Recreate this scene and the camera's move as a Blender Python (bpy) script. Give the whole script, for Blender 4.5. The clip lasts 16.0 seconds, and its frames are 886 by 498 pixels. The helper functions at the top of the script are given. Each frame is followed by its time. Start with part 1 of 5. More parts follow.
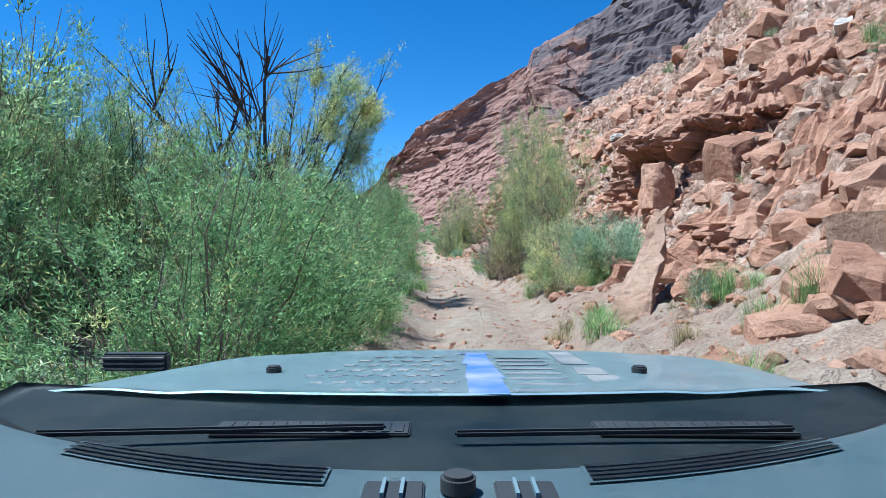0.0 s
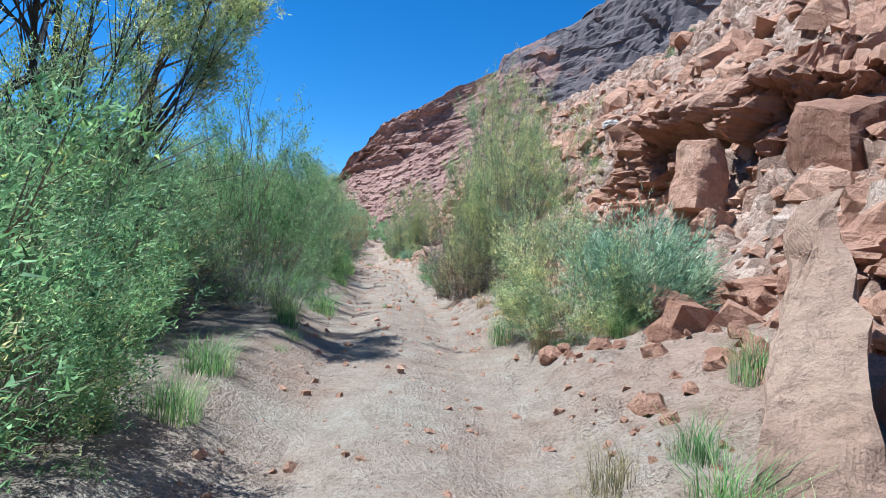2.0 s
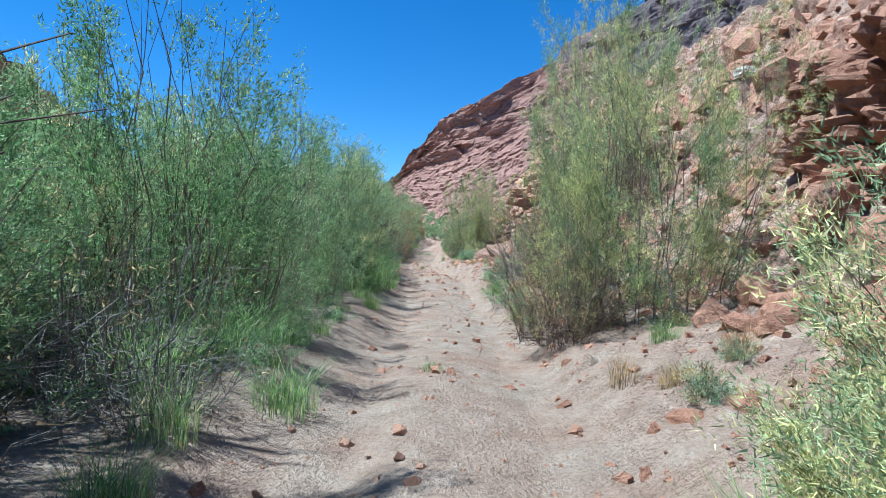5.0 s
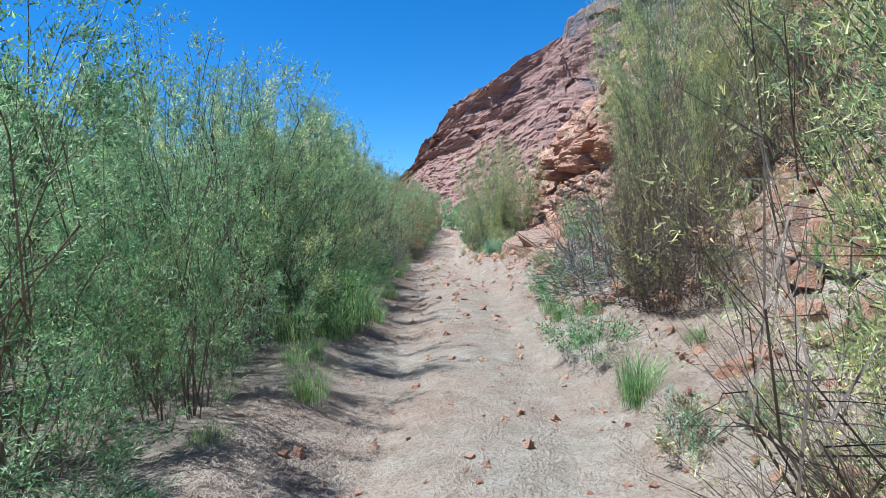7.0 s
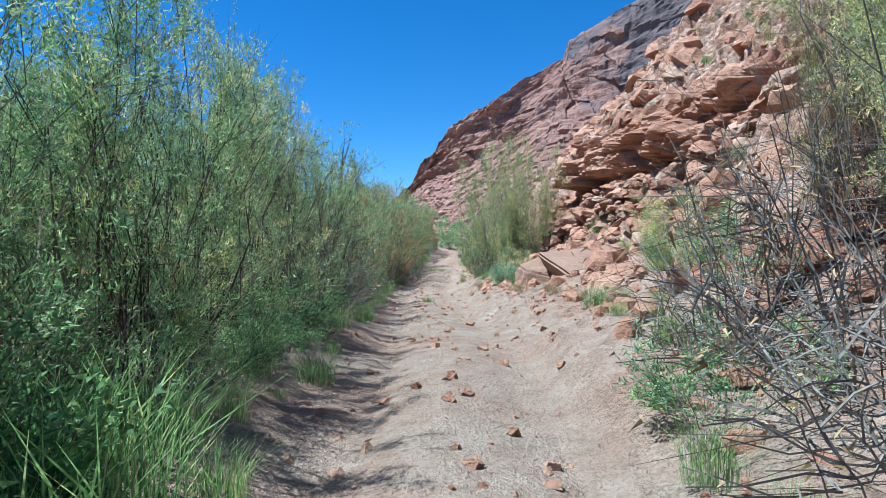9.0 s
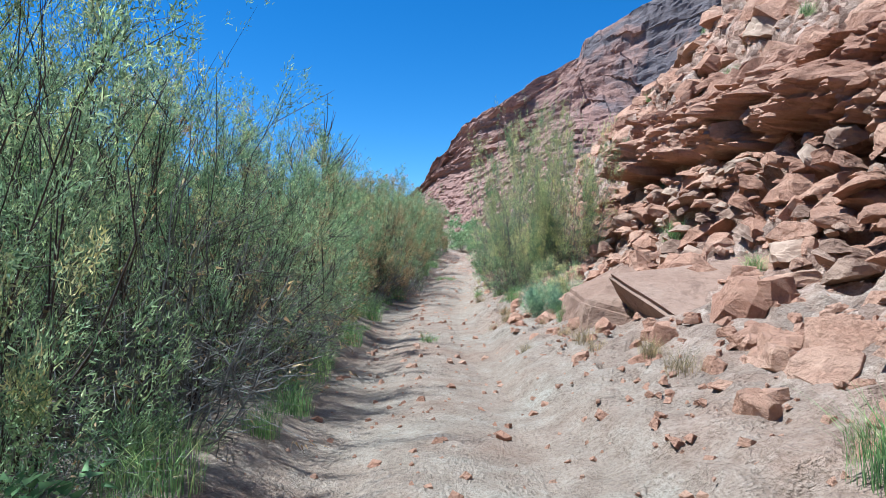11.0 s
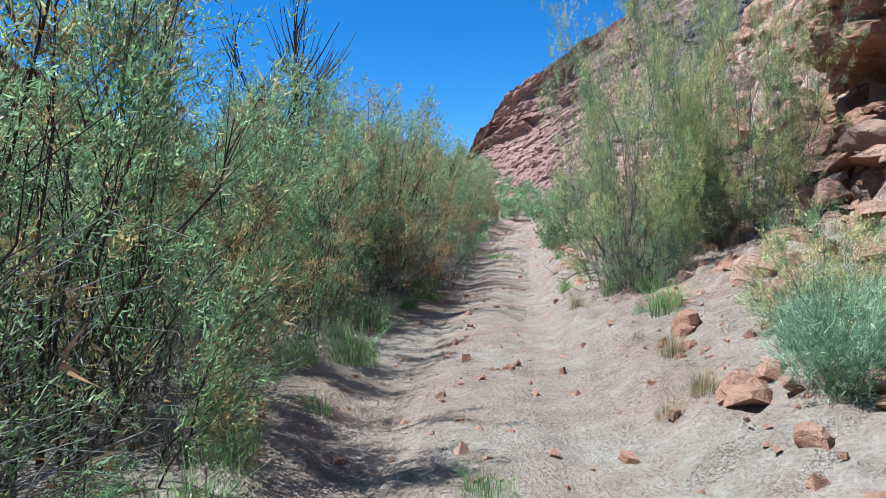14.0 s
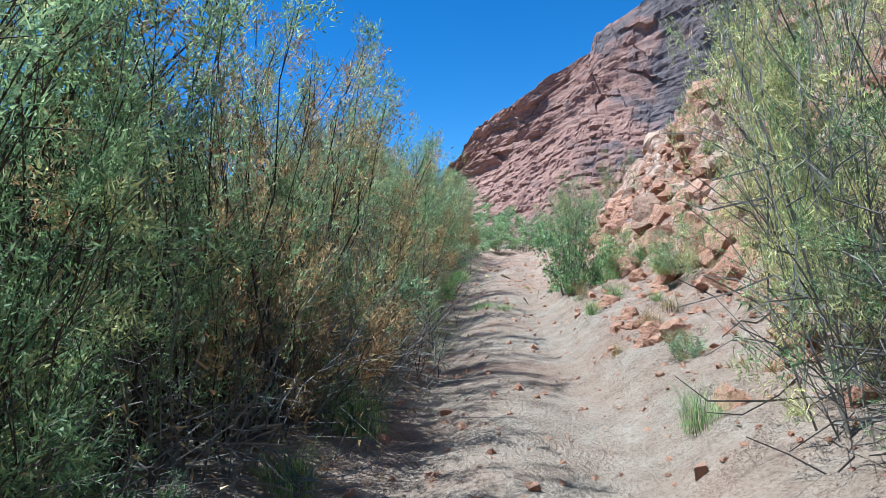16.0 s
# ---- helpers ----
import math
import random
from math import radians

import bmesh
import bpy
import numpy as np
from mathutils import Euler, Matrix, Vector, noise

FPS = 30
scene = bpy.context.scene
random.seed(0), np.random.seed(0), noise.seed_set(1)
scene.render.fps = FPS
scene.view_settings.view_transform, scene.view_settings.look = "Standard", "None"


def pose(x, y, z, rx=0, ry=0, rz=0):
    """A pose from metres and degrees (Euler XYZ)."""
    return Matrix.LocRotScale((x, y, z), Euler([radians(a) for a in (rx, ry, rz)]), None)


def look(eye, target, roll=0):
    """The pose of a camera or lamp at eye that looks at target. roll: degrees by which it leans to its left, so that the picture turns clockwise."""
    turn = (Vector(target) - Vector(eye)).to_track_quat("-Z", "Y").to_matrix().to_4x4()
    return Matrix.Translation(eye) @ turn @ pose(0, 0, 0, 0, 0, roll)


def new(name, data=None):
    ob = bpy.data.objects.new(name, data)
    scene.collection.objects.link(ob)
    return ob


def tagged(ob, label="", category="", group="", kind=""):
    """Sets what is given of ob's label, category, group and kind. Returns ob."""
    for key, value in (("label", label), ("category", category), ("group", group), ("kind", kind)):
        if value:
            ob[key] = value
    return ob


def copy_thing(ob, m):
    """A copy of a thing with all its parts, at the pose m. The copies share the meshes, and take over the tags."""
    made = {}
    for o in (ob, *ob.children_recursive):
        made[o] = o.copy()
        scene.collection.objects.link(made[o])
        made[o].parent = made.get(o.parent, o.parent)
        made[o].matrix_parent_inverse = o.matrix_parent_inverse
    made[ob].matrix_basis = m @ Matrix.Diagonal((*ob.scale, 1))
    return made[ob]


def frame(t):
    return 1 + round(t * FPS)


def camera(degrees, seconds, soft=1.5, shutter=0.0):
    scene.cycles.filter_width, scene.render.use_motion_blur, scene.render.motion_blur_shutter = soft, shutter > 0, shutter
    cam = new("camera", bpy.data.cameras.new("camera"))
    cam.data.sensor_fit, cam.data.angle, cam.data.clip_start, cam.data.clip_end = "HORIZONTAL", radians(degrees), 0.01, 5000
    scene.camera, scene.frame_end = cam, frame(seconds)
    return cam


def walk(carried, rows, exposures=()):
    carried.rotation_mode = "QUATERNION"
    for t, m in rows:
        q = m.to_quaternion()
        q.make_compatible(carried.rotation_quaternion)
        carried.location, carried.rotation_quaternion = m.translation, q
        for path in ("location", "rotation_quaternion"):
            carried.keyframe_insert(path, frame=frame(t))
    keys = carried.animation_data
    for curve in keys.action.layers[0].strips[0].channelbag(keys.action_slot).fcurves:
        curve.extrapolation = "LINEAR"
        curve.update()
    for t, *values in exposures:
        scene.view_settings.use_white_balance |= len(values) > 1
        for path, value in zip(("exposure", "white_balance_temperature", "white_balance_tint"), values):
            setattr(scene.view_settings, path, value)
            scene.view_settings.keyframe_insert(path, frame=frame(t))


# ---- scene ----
cam = camera(70.0, 16.0, soft=0.5)
PATH = [
    (0, (0.217, 3.465, 1.562), (0.217, 5.465, 1.54), -0.0),
    (0.5, (0.403, 5.499, 1.569), (0.43, 7.499, 1.556), 0.3),
    (1, (0.632, 7.436, 1.522), (0.705, 9.435, 1.5), 1.6),
    (1.5, (0.748, 8.877, 1.529), (0.856, 10.874, 1.509), 3.3),
    (2, (0.855, 10.099, 1.55), (0.988, 12.094, 1.536), 3.9),
    (2.5, (0.914, 11.186, 1.531), (1.058, 13.181, 1.502), 4.8),
    (3, (0.963, 12.192, 1.541), (1.101, 14.187, 1.5), 5.3),
    (3.5, (0.94, 12.953, 1.559), (1.043, 14.95, 1.511), 6.7),
    (4, (0.971, 13.635, 1.581), (1.019, 15.634, 1.547), 5.7),
    (6.5, (0.858, 21.597, 1.785), (0.713, 23.592, 1.731), -0.7),
    (7, (0.842, 23.296, 1.709), (0.715, 25.29, 1.636), -2.5),
    (7.5, (0.809, 25.034, 1.647), (0.676, 27.028, 1.579), -3.2),
    (8, (0.692, 26.663, 1.619), (0.566, 28.658, 1.571), -1.9),
    (8.5, (0.655, 28.279, 1.622), (0.529, 30.275, 1.589), -2.5),
    (9, (0.578, 29.875, 1.63), (0.46, 31.872, 1.62), -1.6),
    (11.5, (0.21, 37.719, 1.881), (0.053, 39.713, 1.868), -0.8),
    (12, (0.14, 39.083, 1.851), (-0.032, 41.075, 1.809), -2.0),
    (12.5, (-0.086, 40.399, 1.787), (-0.287, 42.387, 1.701), -0.6),
    (13, (-0.204, 41.767, 1.751), (-0.428, 43.751, 1.635), -2.3),
    (13.5, (-0.395, 43.446, 1.663), (-0.648, 45.427, 1.555), -3.5),
    (14, (-0.641, 45.049, 1.587), (-0.944, 47.024, 1.496), -2.8),
    (14.5, (-0.832, 46.867, 1.522), (-1.142, 48.842, 1.45), -4.7),
    (15, (-1.149, 48.773, 1.531), (-1.439, 50.751, 1.461), -2.7),
    (15.5, (-1.303, 50.581, 1.546), (-1.556, 52.565, 1.535), -4.5),
    (16, (-1.505, 52.28, 1.528), (-1.714, 54.269, 1.543), -3.8),
]
walk(cam, [(t, look(eye, target, roll)) for t, eye, target, roll in PATH], [(0, 1.03, 4950, -2), (16, 1.03, 4950, -2)])

# ---------------------------------------------------------------- light
SUN_FROM = Vector((-0.42, 0.03, 0.91)).normalized()
elevation = math.asin(SUN_FROM.z)
sun_data = bpy.data.lights.new("sun", "SUN")
sun_data.energy, sun_data.angle, sun_data.color = 5.0, radians(0.53), (1.0, 0.94, 0.86)
sun = new("sun", sun_data)
sun.rotation_mode = "QUATERNION"
sun.rotation_quaternion = SUN_FROM.to_track_quat("Z", "Y")

world = bpy.data.worlds.new("desert_sky")
scene.world = world
world.use_nodes = True
wn = world.node_tree.nodes
sky = wn.new("ShaderNodeTexSky")
sky.sky_type, sky.sun_disc = "NISHITA", False
sky.sun_elevation, sky.sun_rotation = elevation, math.atan2(SUN_FROM.x, SUN_FROM.y)
sky.altitude, sky.air_density, sky.dust_density, sky.ozone_density = 1500, 1.0, 0.0, 5.0
wn["Background"].inputs["Strength"].default_value = 0.066
deep = wn.new("ShaderNodeHueSaturation")
deep.inputs["Saturation"].default_value = 1.24
world.node_tree.links.new(sky.outputs[0], deep.inputs["Color"])
world.node_tree.links.new(deep.outputs[0], wn["Background"].inputs["Color"])


# ---------------------------------------------------------------- materials
def mat_base(name, rough=0.9, metal=0.0, spec=0.3):
    m = bpy.data.materials.new(name)
    m.use_nodes = True
    b = m.node_tree.nodes["Principled BSDF"]
    b.inputs["Roughness"].default_value = rough
    b.inputs["Metallic"].default_value = metal
    b.inputs["Specular IOR Level"].default_value = spec
    return m, m.node_tree.nodes, m.node_tree.links, b


def tex(nodes, links, kind, scale, coord, detail=4.0, rough=0.6, stretch=None, distort=0.0):
    n = nodes.new("ShaderNodeTex" + kind)
    n.inputs["Scale"].default_value = scale
    if kind == "Noise":
        n.inputs["Detail"].default_value, n.inputs["Roughness"].default_value = detail, rough
        n.inputs["Distortion"].default_value = distort
    if stretch:
        mp = nodes.new("ShaderNodeMapping")
        mp.inputs["Scale"].default_value = stretch
        links.new(coord, mp.inputs["Vector"])
        coord = mp.outputs["Vector"]
    links.new(coord, n.inputs["Vector"])
    return n


def ramp(nodes, links, fac, stops):
    r = nodes.new("ShaderNodeValToRGB")
    while len(r.color_ramp.elements) < len(stops):
        r.color_ramp.elements.new(0.5)
    for e, (p, c) in zip(r.color_ramp.elements, stops):
        e.position, e.color = p, (*c, 1)
    links.new(fac, r.inputs["Fac"])
    return r.outputs["Color"]


def mix(nodes, links, fac, a, b, mode="MIX"):
    n = nodes.new("ShaderNodeMix")
    n.data_type, n.blend_type = "RGBA", mode
    for value, slot in ((fac, 0), (a, 6), (b, 7)):
        if hasattr(value, "links"):
            links.new(value, n.inputs[slot])
        else:
            n.inputs[slot].default_value = value if slot == 0 else (*value, 1)
    return n.outputs[2]


def bump(nodes, links, bsdf, height, strength, distance):
    n = nodes.new("ShaderNodeBump")
    n.inputs["Strength"].default_value, n.inputs["Distance"].default_value = strength, distance
    links.new(height, n.inputs["Height"])
    links.new(n.outputs["Normal"], bsdf.inputs["Normal"])


def rock_material(name, light, mid, dark, varnish=None, strata=1.0, scale=1.0, gain=1.0, crags=3.0, stains=0.6):
    m, n, l, b = mat_base(name, 0.93, 0, 0.15)
    pos = n.new("ShaderNodeNewGeometry").outputs["Position"]
    big = tex(n, l, "Noise", 0.35 * scale, pos, 6, 0.65)
    fine = tex(n, l, "Noise", 9 * scale, pos, 6, 0.7)
    layer = tex(n, l, "Noise", 1.0 * scale, pos, 5, 0.6, (0.25, 0.25, 4.5), 0.3)
    c = ramp(n, l, big.outputs["Fac"], [(0.3, dark), (0.5, mid), (0.72, light)])
    c2 = ramp(n, l, layer.outputs["Fac"], [(0.35, dark), (0.6, light)])
    c = mix(n, l, 0.45 * strata, c, c2)
    sp = ramp(n, l, fine.outputs["Fac"], [(0.25, (0.5, 0.46, 0.44)), (0.6, (1.0, 1.0, 1.0))])
    c = mix(n, l, 0.4, c, sp, "MULTIPLY")
    stain = tex(n, l, "Noise", 1.6 * scale, pos, 8, 0.75, None, 0.6)
    c = mix(n, l, stains, c, ramp(n, l, stain.outputs["Fac"], [(0.36, (0.42, 0.38, 0.37)), (0.47, (1.0, 1.0, 1.0)), (0.6, (1.0, 1.0, 1.0)), (0.7, (1.2, 1.2, 1.18))]), "MULTIPLY")
    ob = n.new("ShaderNodeObjectInfo").outputs["Random"]
    tone = ramp(n, l, ob, [(0.0, (0.8, 0.76, 0.74)), (1.0, (1.12, 1.1, 1.06))])
    c = mix(n, l, 1.0, c, tone, "MULTIPLY")
    if varnish:
        st = tex(n, l, "Noise", 0.022, pos, 7, 0.62, (1.0, 1.0, 0.45), 0.4)
        sep = n.new("ShaderNodeSeparateXYZ")
        l.new(pos, sep.inputs[0])
        more = n.new("ShaderNodeMath")
        more.operation = "MULTIPLY_ADD"
        l.new(mapped(n, l, sep.outputs["X"], 80, 190), more.inputs[0])
        more.inputs[1].default_value = 0.27
        l.new(st.outputs["Fac"], more.inputs[2])
        f = ramp(n, l, more.outputs[0], [(0.55, (0, 0, 0)), (0.68, (0.9, 0.9, 0.9))])
        c = mix(n, l, f, c, varnish)
    l.new(c, b.inputs["Base Color"])
    chips = tex(n, l, "Voronoi", 5 * scale, pos)
    h = n.new("ShaderNodeMath")
    h.operation = "MULTIPLY_ADD"
    l.new(layer.outputs["Fac"], h.inputs[0])
    h.inputs[1].default_value = 1.2 * strata
    l.new(fine.outputs["Fac"], h.inputs[2])
    h2 = n.new("ShaderNodeMath")
    h2.operation = "MULTIPLY_ADD"
    l.new(chips.outputs["Distance"], h2.inputs[0])
    h2.inputs[1].default_value = 0.5
    l.new(h.outputs[0], h2.inputs[2])
    crag = tex(n, l, "Noise", 2.0 * scale, pos, 9, 0.72)
    h3 = n.new("ShaderNodeMath")
    h3.operation = "MULTIPLY_ADD"
    l.new(crag.outputs["Fac"], h3.inputs[0])
    h3.inputs[1].default_value = crags
    l.new(h2.outputs[0], h3.inputs[2])
    bump(n, l, b, h3.outputs[0], min(1.0, 0.8 * gain), 0.075 / scale)
    return m


def mapped(n, l, value, low, high):
    r = n.new("ShaderNodeMapRange")
    r.inputs["From Min"].default_value, r.inputs["From Max"].default_value = low, high
    l.new(value, r.inputs["Value"])
    return r.outputs[0]


M_CLIFF = rock_material("varnished_sandstone", (0.50, 0.315, 0.25), (0.41, 0.235, 0.185), (0.27, 0.155, 0.13), (0.125, 0.105, 0.108), 1.0, 0.09, 1.6)
M_ROCK = rock_material("red_sandstone", (0.588, 0.385, 0.279), (0.490, 0.268, 0.179), (0.294, 0.140, 0.091), None, 0.4, 1.3, 1.3, 3.0, 0.45)
M_PALE = rock_material("pale_sandstone", (0.455, 0.340, 0.254), (0.405, 0.279, 0.205), (0.320, 0.209, 0.152), None, 0.2, 1.1, 0.55, 0.6, 0.3)
M_BROWN = rock_material("brown_sandstone", (0.421, 0.291, 0.211), (0.338, 0.213, 0.153), (0.215, 0.131, 0.094), None, 0.1, 1.4, 1.2, 1.6, 0.45)
M_PINK = rock_material("pink_sandstone", (0.371, 0.257, 0.194), (0.326, 0.209, 0.153), (0.242, 0.149, 0.108), None, 0.3, 1.0, 0.8, 1.0, 0.5)
M_WHITE = rock_material("bleached_stone", (0.662, 0.625, 0.587), (0.588, 0.524, 0.474), (0.445, 0.387, 0.34), None, 0.3, 2.0)


def ground_material():
    """Sandy track, gravelly banks and red talus, told apart by the slope and noise."""
    m, n, l, b = mat_base("sandy_ground", 0.95, 0, 0.1)
    geo = n.new("ShaderNodeNewGeometry")
    pos = geo.outputs["Position"]
    big = tex(n, l, "Noise", 0.5, pos, 6, 0.65)
    mid = tex(n, l, "Noise", 3.5, pos, 6, 0.65)
    fine = tex(n, l, "Noise", 28, pos, 4, 0.7)
    sand = ramp(n, l, mid.outputs["Fac"], [(0.3, (0.292, 0.234, 0.185)), (0.5, (0.376, 0.311, 0.251)), (0.7, (0.445, 0.384, 0.317))])
    talus = ramp(n, l, mid.outputs["Fac"], [(0.28, (0.36, 0.245, 0.19)), (0.5, (0.48, 0.365, 0.295)), (0.72, (0.58, 0.48, 0.405))])
    red = ramp(n, l, big.outputs["Fac"], [(0.35, (1.0, 0.82, 0.74)), (0.65, (1.08, 1.04, 1.0))])
    sep = n.new("ShaderNodeSeparateXYZ")
    l.new(pos, sep.inputs[0])
    high = ramp(n, l, mapped(n, l, sep.outputs["Z"], 0.3, 1.6), [(0.0, (0, 0, 0)), (1.0, (1, 1, 1))])
    cell = tex(n, l, "Voronoi", 4.5, pos)
    grey = n.new("ShaderNodeRGBToBW")
    l.new(cell.outputs["Color"], grey.inputs[0])
    talus = mix(n, l, 1.0, talus, ramp(n, l, grey.outputs[0], [(0.2, (0.55, 0.5, 0.48)), (0.5, (0.95, 0.9, 0.86)), (0.8, (1.2, 1.2, 1.2))]), "MULTIPLY")
    c = mix(n, l, high, sand, talus)
    c = mix(n, l, 1.0, c, red, "MULTIPLY")
    g = ramp(n, l, fine.outputs["Fac"], [(0.3, (0.6, 0.56, 0.53)), (0.55, (1, 1, 1))])
    c = mix(n, l, 0.7, c, g, "MULTIPLY")
    leaf = tex(n, l, "Noise", 14, pos, 3, 0.6, (1, 1, 1), 1.2)
    lf = ramp(n, l, leaf.outputs["Fac"], [(0.62, (0, 0, 0)), (0.68, (1, 1, 1))])
    c = mix(n, l, mult(n, l, lf, 0.45), c, (0.22, 0.15, 0.10))
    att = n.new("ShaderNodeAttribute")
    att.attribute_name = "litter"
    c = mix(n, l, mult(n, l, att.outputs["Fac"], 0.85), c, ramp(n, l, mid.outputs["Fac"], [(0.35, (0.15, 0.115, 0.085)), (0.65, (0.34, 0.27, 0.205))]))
    l.new(c, b.inputs["Base Color"])
    a = n.new("ShaderNodeMath")
    a.operation = "ADD"
    l.new(mid.outputs["Fac"], a.inputs[0])
    l.new(fine.outputs["Fac"], a.inputs[1])
    a2 = n.new("ShaderNodeMath")
    a2.operation = "MULTIPLY_ADD"
    l.new(cell.outputs["Distance"], a2.inputs[0])
    l.new(mult(n, l, high, -1.2), a2.inputs[1])
    l.new(a.outputs[0], a2.inputs[2])
    bump(n, l, b, a2.outputs[0], 0.9, 0.09)
    return m


def mult(n, l, value, by):
    r = n.new("ShaderNodeMath")
    r.operation = "MULTIPLY"
    l.new(value, r.inputs[0])
    r.inputs[1].default_value = by
    return r.outputs[0]


def leaf_material(name, stops, through_it=0.4, rough=0.55):
    """Leaves that pass some light; each leaf and each plant has a tone of its own."""
    m, n, l, b = mat_base(name, rough, 0, 0.15)
    island = n.new("ShaderNodeNewGeometry").outputs["Random Per Island"]
    c = ramp(n, l, island, stops)
    ob = n.new("ShaderNodeObjectInfo").outputs["Random"]
    tone = ramp(n, l, ob, [(0.0, (0.85, 0.9, 0.8)), (1.0, (1.15, 1.06, 1.1))])
    c = mix(n, l, 1.0, c, tone, "MULTIPLY")
    patch = tex(n, l, "Noise", 2.2, n.new("ShaderNodeNewGeometry").outputs["Position"], 3, 0.6)
    c = mix(n, l, 1.0, c, ramp(n, l, patch.outputs["Fac"], [(0.32, (0.62, 0.68, 0.72)), (0.5, (1.0, 1.0, 1.0)), (0.68, (1.3, 1.22, 1.12))]), "MULTIPLY")
    sprig = tex(n, l, "Noise", 11.0, n.new("ShaderNodeNewGeometry").outputs["Position"], 2, 0.6)
    c = mix(n, l, 1.0, c, ramp(n, l, sprig.outputs["Fac"], [(0.36, (0.5, 0.54, 0.56)), (0.5, (1.0, 1.0, 1.0)), (0.64, (1.55, 1.5, 1.4))]), "MULTIPLY")
    l.new(c, b.inputs["Base Color"])
    t = n.new("ShaderNodeBsdfTranslucent")
    l.new(c, t.inputs["Color"])
    s = n.new("ShaderNodeMixShader")
    s.inputs[0].default_value = through_it
    l.new(b.outputs[0], s.inputs[1])
    l.new(t.outputs[0], s.inputs[2])
    l.new(s.outputs[0], n["Material Output"].inputs["Surface"])
    return m


def bark_material(name, a, c2):
    m, n, l, b = mat_base(name, 0.9, 0, 0.2)
    pos = n.new("ShaderNodeNewGeometry").outputs["Position"]
    t = tex(n, l, "Noise", 14, pos, 5, 0.65, (1, 1, 0.3))
    l.new(ramp(n, l, t.outputs["Fac"], [(0.3, a), (0.7, c2)]), b.inputs["Base Color"])
    bump(n, l, b, t.outputs["Fac"], 0.6, 0.01)
    return m


M_GROUND = ground_material()
M_WILLOW = leaf_material("willow_leaf", [(0.0, (0.116, 0.210, 0.086)), (0.6, (0.238, 0.377, 0.172)), (0.93, (0.370, 0.509, 0.262)), (1.0, (0.457, 0.440, 0.156))])
M_TAMA = leaf_material("tamarisk_green", [(0.0, (0.171, 0.249, 0.119)), (0.6, (0.314, 0.423, 0.219)), (1.0, (0.489, 0.582, 0.334))])
M_TAMY = leaf_material("tamarisk_yellow", [(0.0, (0.354, 0.374, 0.159)), (0.6, (0.553, 0.566, 0.264)), (1.0, (0.754, 0.691, 0.378))])
M_RUST = leaf_material("tamarisk_rust", [(0.0, (0.241, 0.172, 0.092)), (0.6, (0.437, 0.305, 0.155)), (1.0, (0.598, 0.494, 0.276))])
M_SAGE = leaf_material("rabbitbrush_leaf", [(0.0, (0.191, 0.307, 0.192)), (0.6, (0.315, 0.446, 0.283)), (1.0, (0.455, 0.558, 0.365))])
M_GRASS = leaf_material("grass_blade", [(0.0, (0.143, 0.249, 0.090)), (0.6, (0.266, 0.405, 0.154)), (1.0, (0.478, 0.516, 0.253))])
M_STRAW = leaf_material("dry_grass_blade", [(0.0, (0.292, 0.224, 0.112)), (1.0, (0.499, 0.404, 0.232))])
M_BARK = bark_material("grey_brown_bark", (0.10, 0.075, 0.055), (0.26, 0.20, 0.155))
M_DARKBARK = bark_material("dark_bark", (0.03, 0.022, 0.02), (0.10, 0.075, 0.065))
M_DEAD = bark_material("bleached_deadwood", (0.10, 0.09, 0.08), (0.27, 0.245, 0.215))


# ---------------------------------------------------------------- helpers for shapes
def mesh_np(name, verts, faces, material, smooth=False):
    """A mesh from arrays: faces all have the same number of corners."""
    verts, faces = np.asarray(verts, np.float32), np.asarray(faces, np.int32)
    me = bpy.data.meshes.new(name)
    k = faces.shape[1]
    me.vertices.add(len(verts))
    me.vertices.foreach_set("co", verts.ravel())
    me.loops.add(faces.size)
    me.loops.foreach_set("vertex_index", faces.ravel())
    me.polygons.add(len(faces))
    me.polygons.foreach_set("loop_start", np.arange(0, faces.size, k, dtype=np.int32))
    me.polygons.foreach_set("use_smooth", np.full(len(faces), smooth))
    me.update(calc_edges=True)
    me.materials.append(material)
    return me


def part_np(name, me, parent, label="", kind=""):
    ob = new(name, me)
    ob.parent = parent
    return tagged(ob, label=label, kind=kind)


def part(name, bm, material, parent, label="", smooth=False):
    me = bpy.data.meshes.new(name)
    for f in bm.faces:
        f.smooth = smooth
    bm.to_mesh(me)
    bm.free()
    me.materials.append(material)
    ob = new(name, me)
    ob.parent = parent
    return tagged(ob, label=label)


def hash2(i, j, seed):
    h = np.sin(i * 127.1 + j * 311.7 + seed * 74.7) * 43758.5453
    return h - np.floor(h)


def vnoise(x, y, seed=0):
    """Smooth value noise, -1 to 1."""
    i, j = np.floor(x), np.floor(y)
    u, v = x - i, y - j
    u, v = u * u * (3 - 2 * u), v * v * (3 - 2 * v)
    a = hash2(i, j, seed) * (1 - u) + hash2(i + 1, j, seed) * u
    b = hash2(i, j + 1, seed) * (1 - u) + hash2(i + 1, j + 1, seed) * u
    return (a * (1 - v) + b * v) * 2 - 1


def fbm(x, y, seed=0, octaves=4):
    return sum(vnoise(x * 2**o, y * 2**o, seed + o) / 2**o for o in range(octaves))


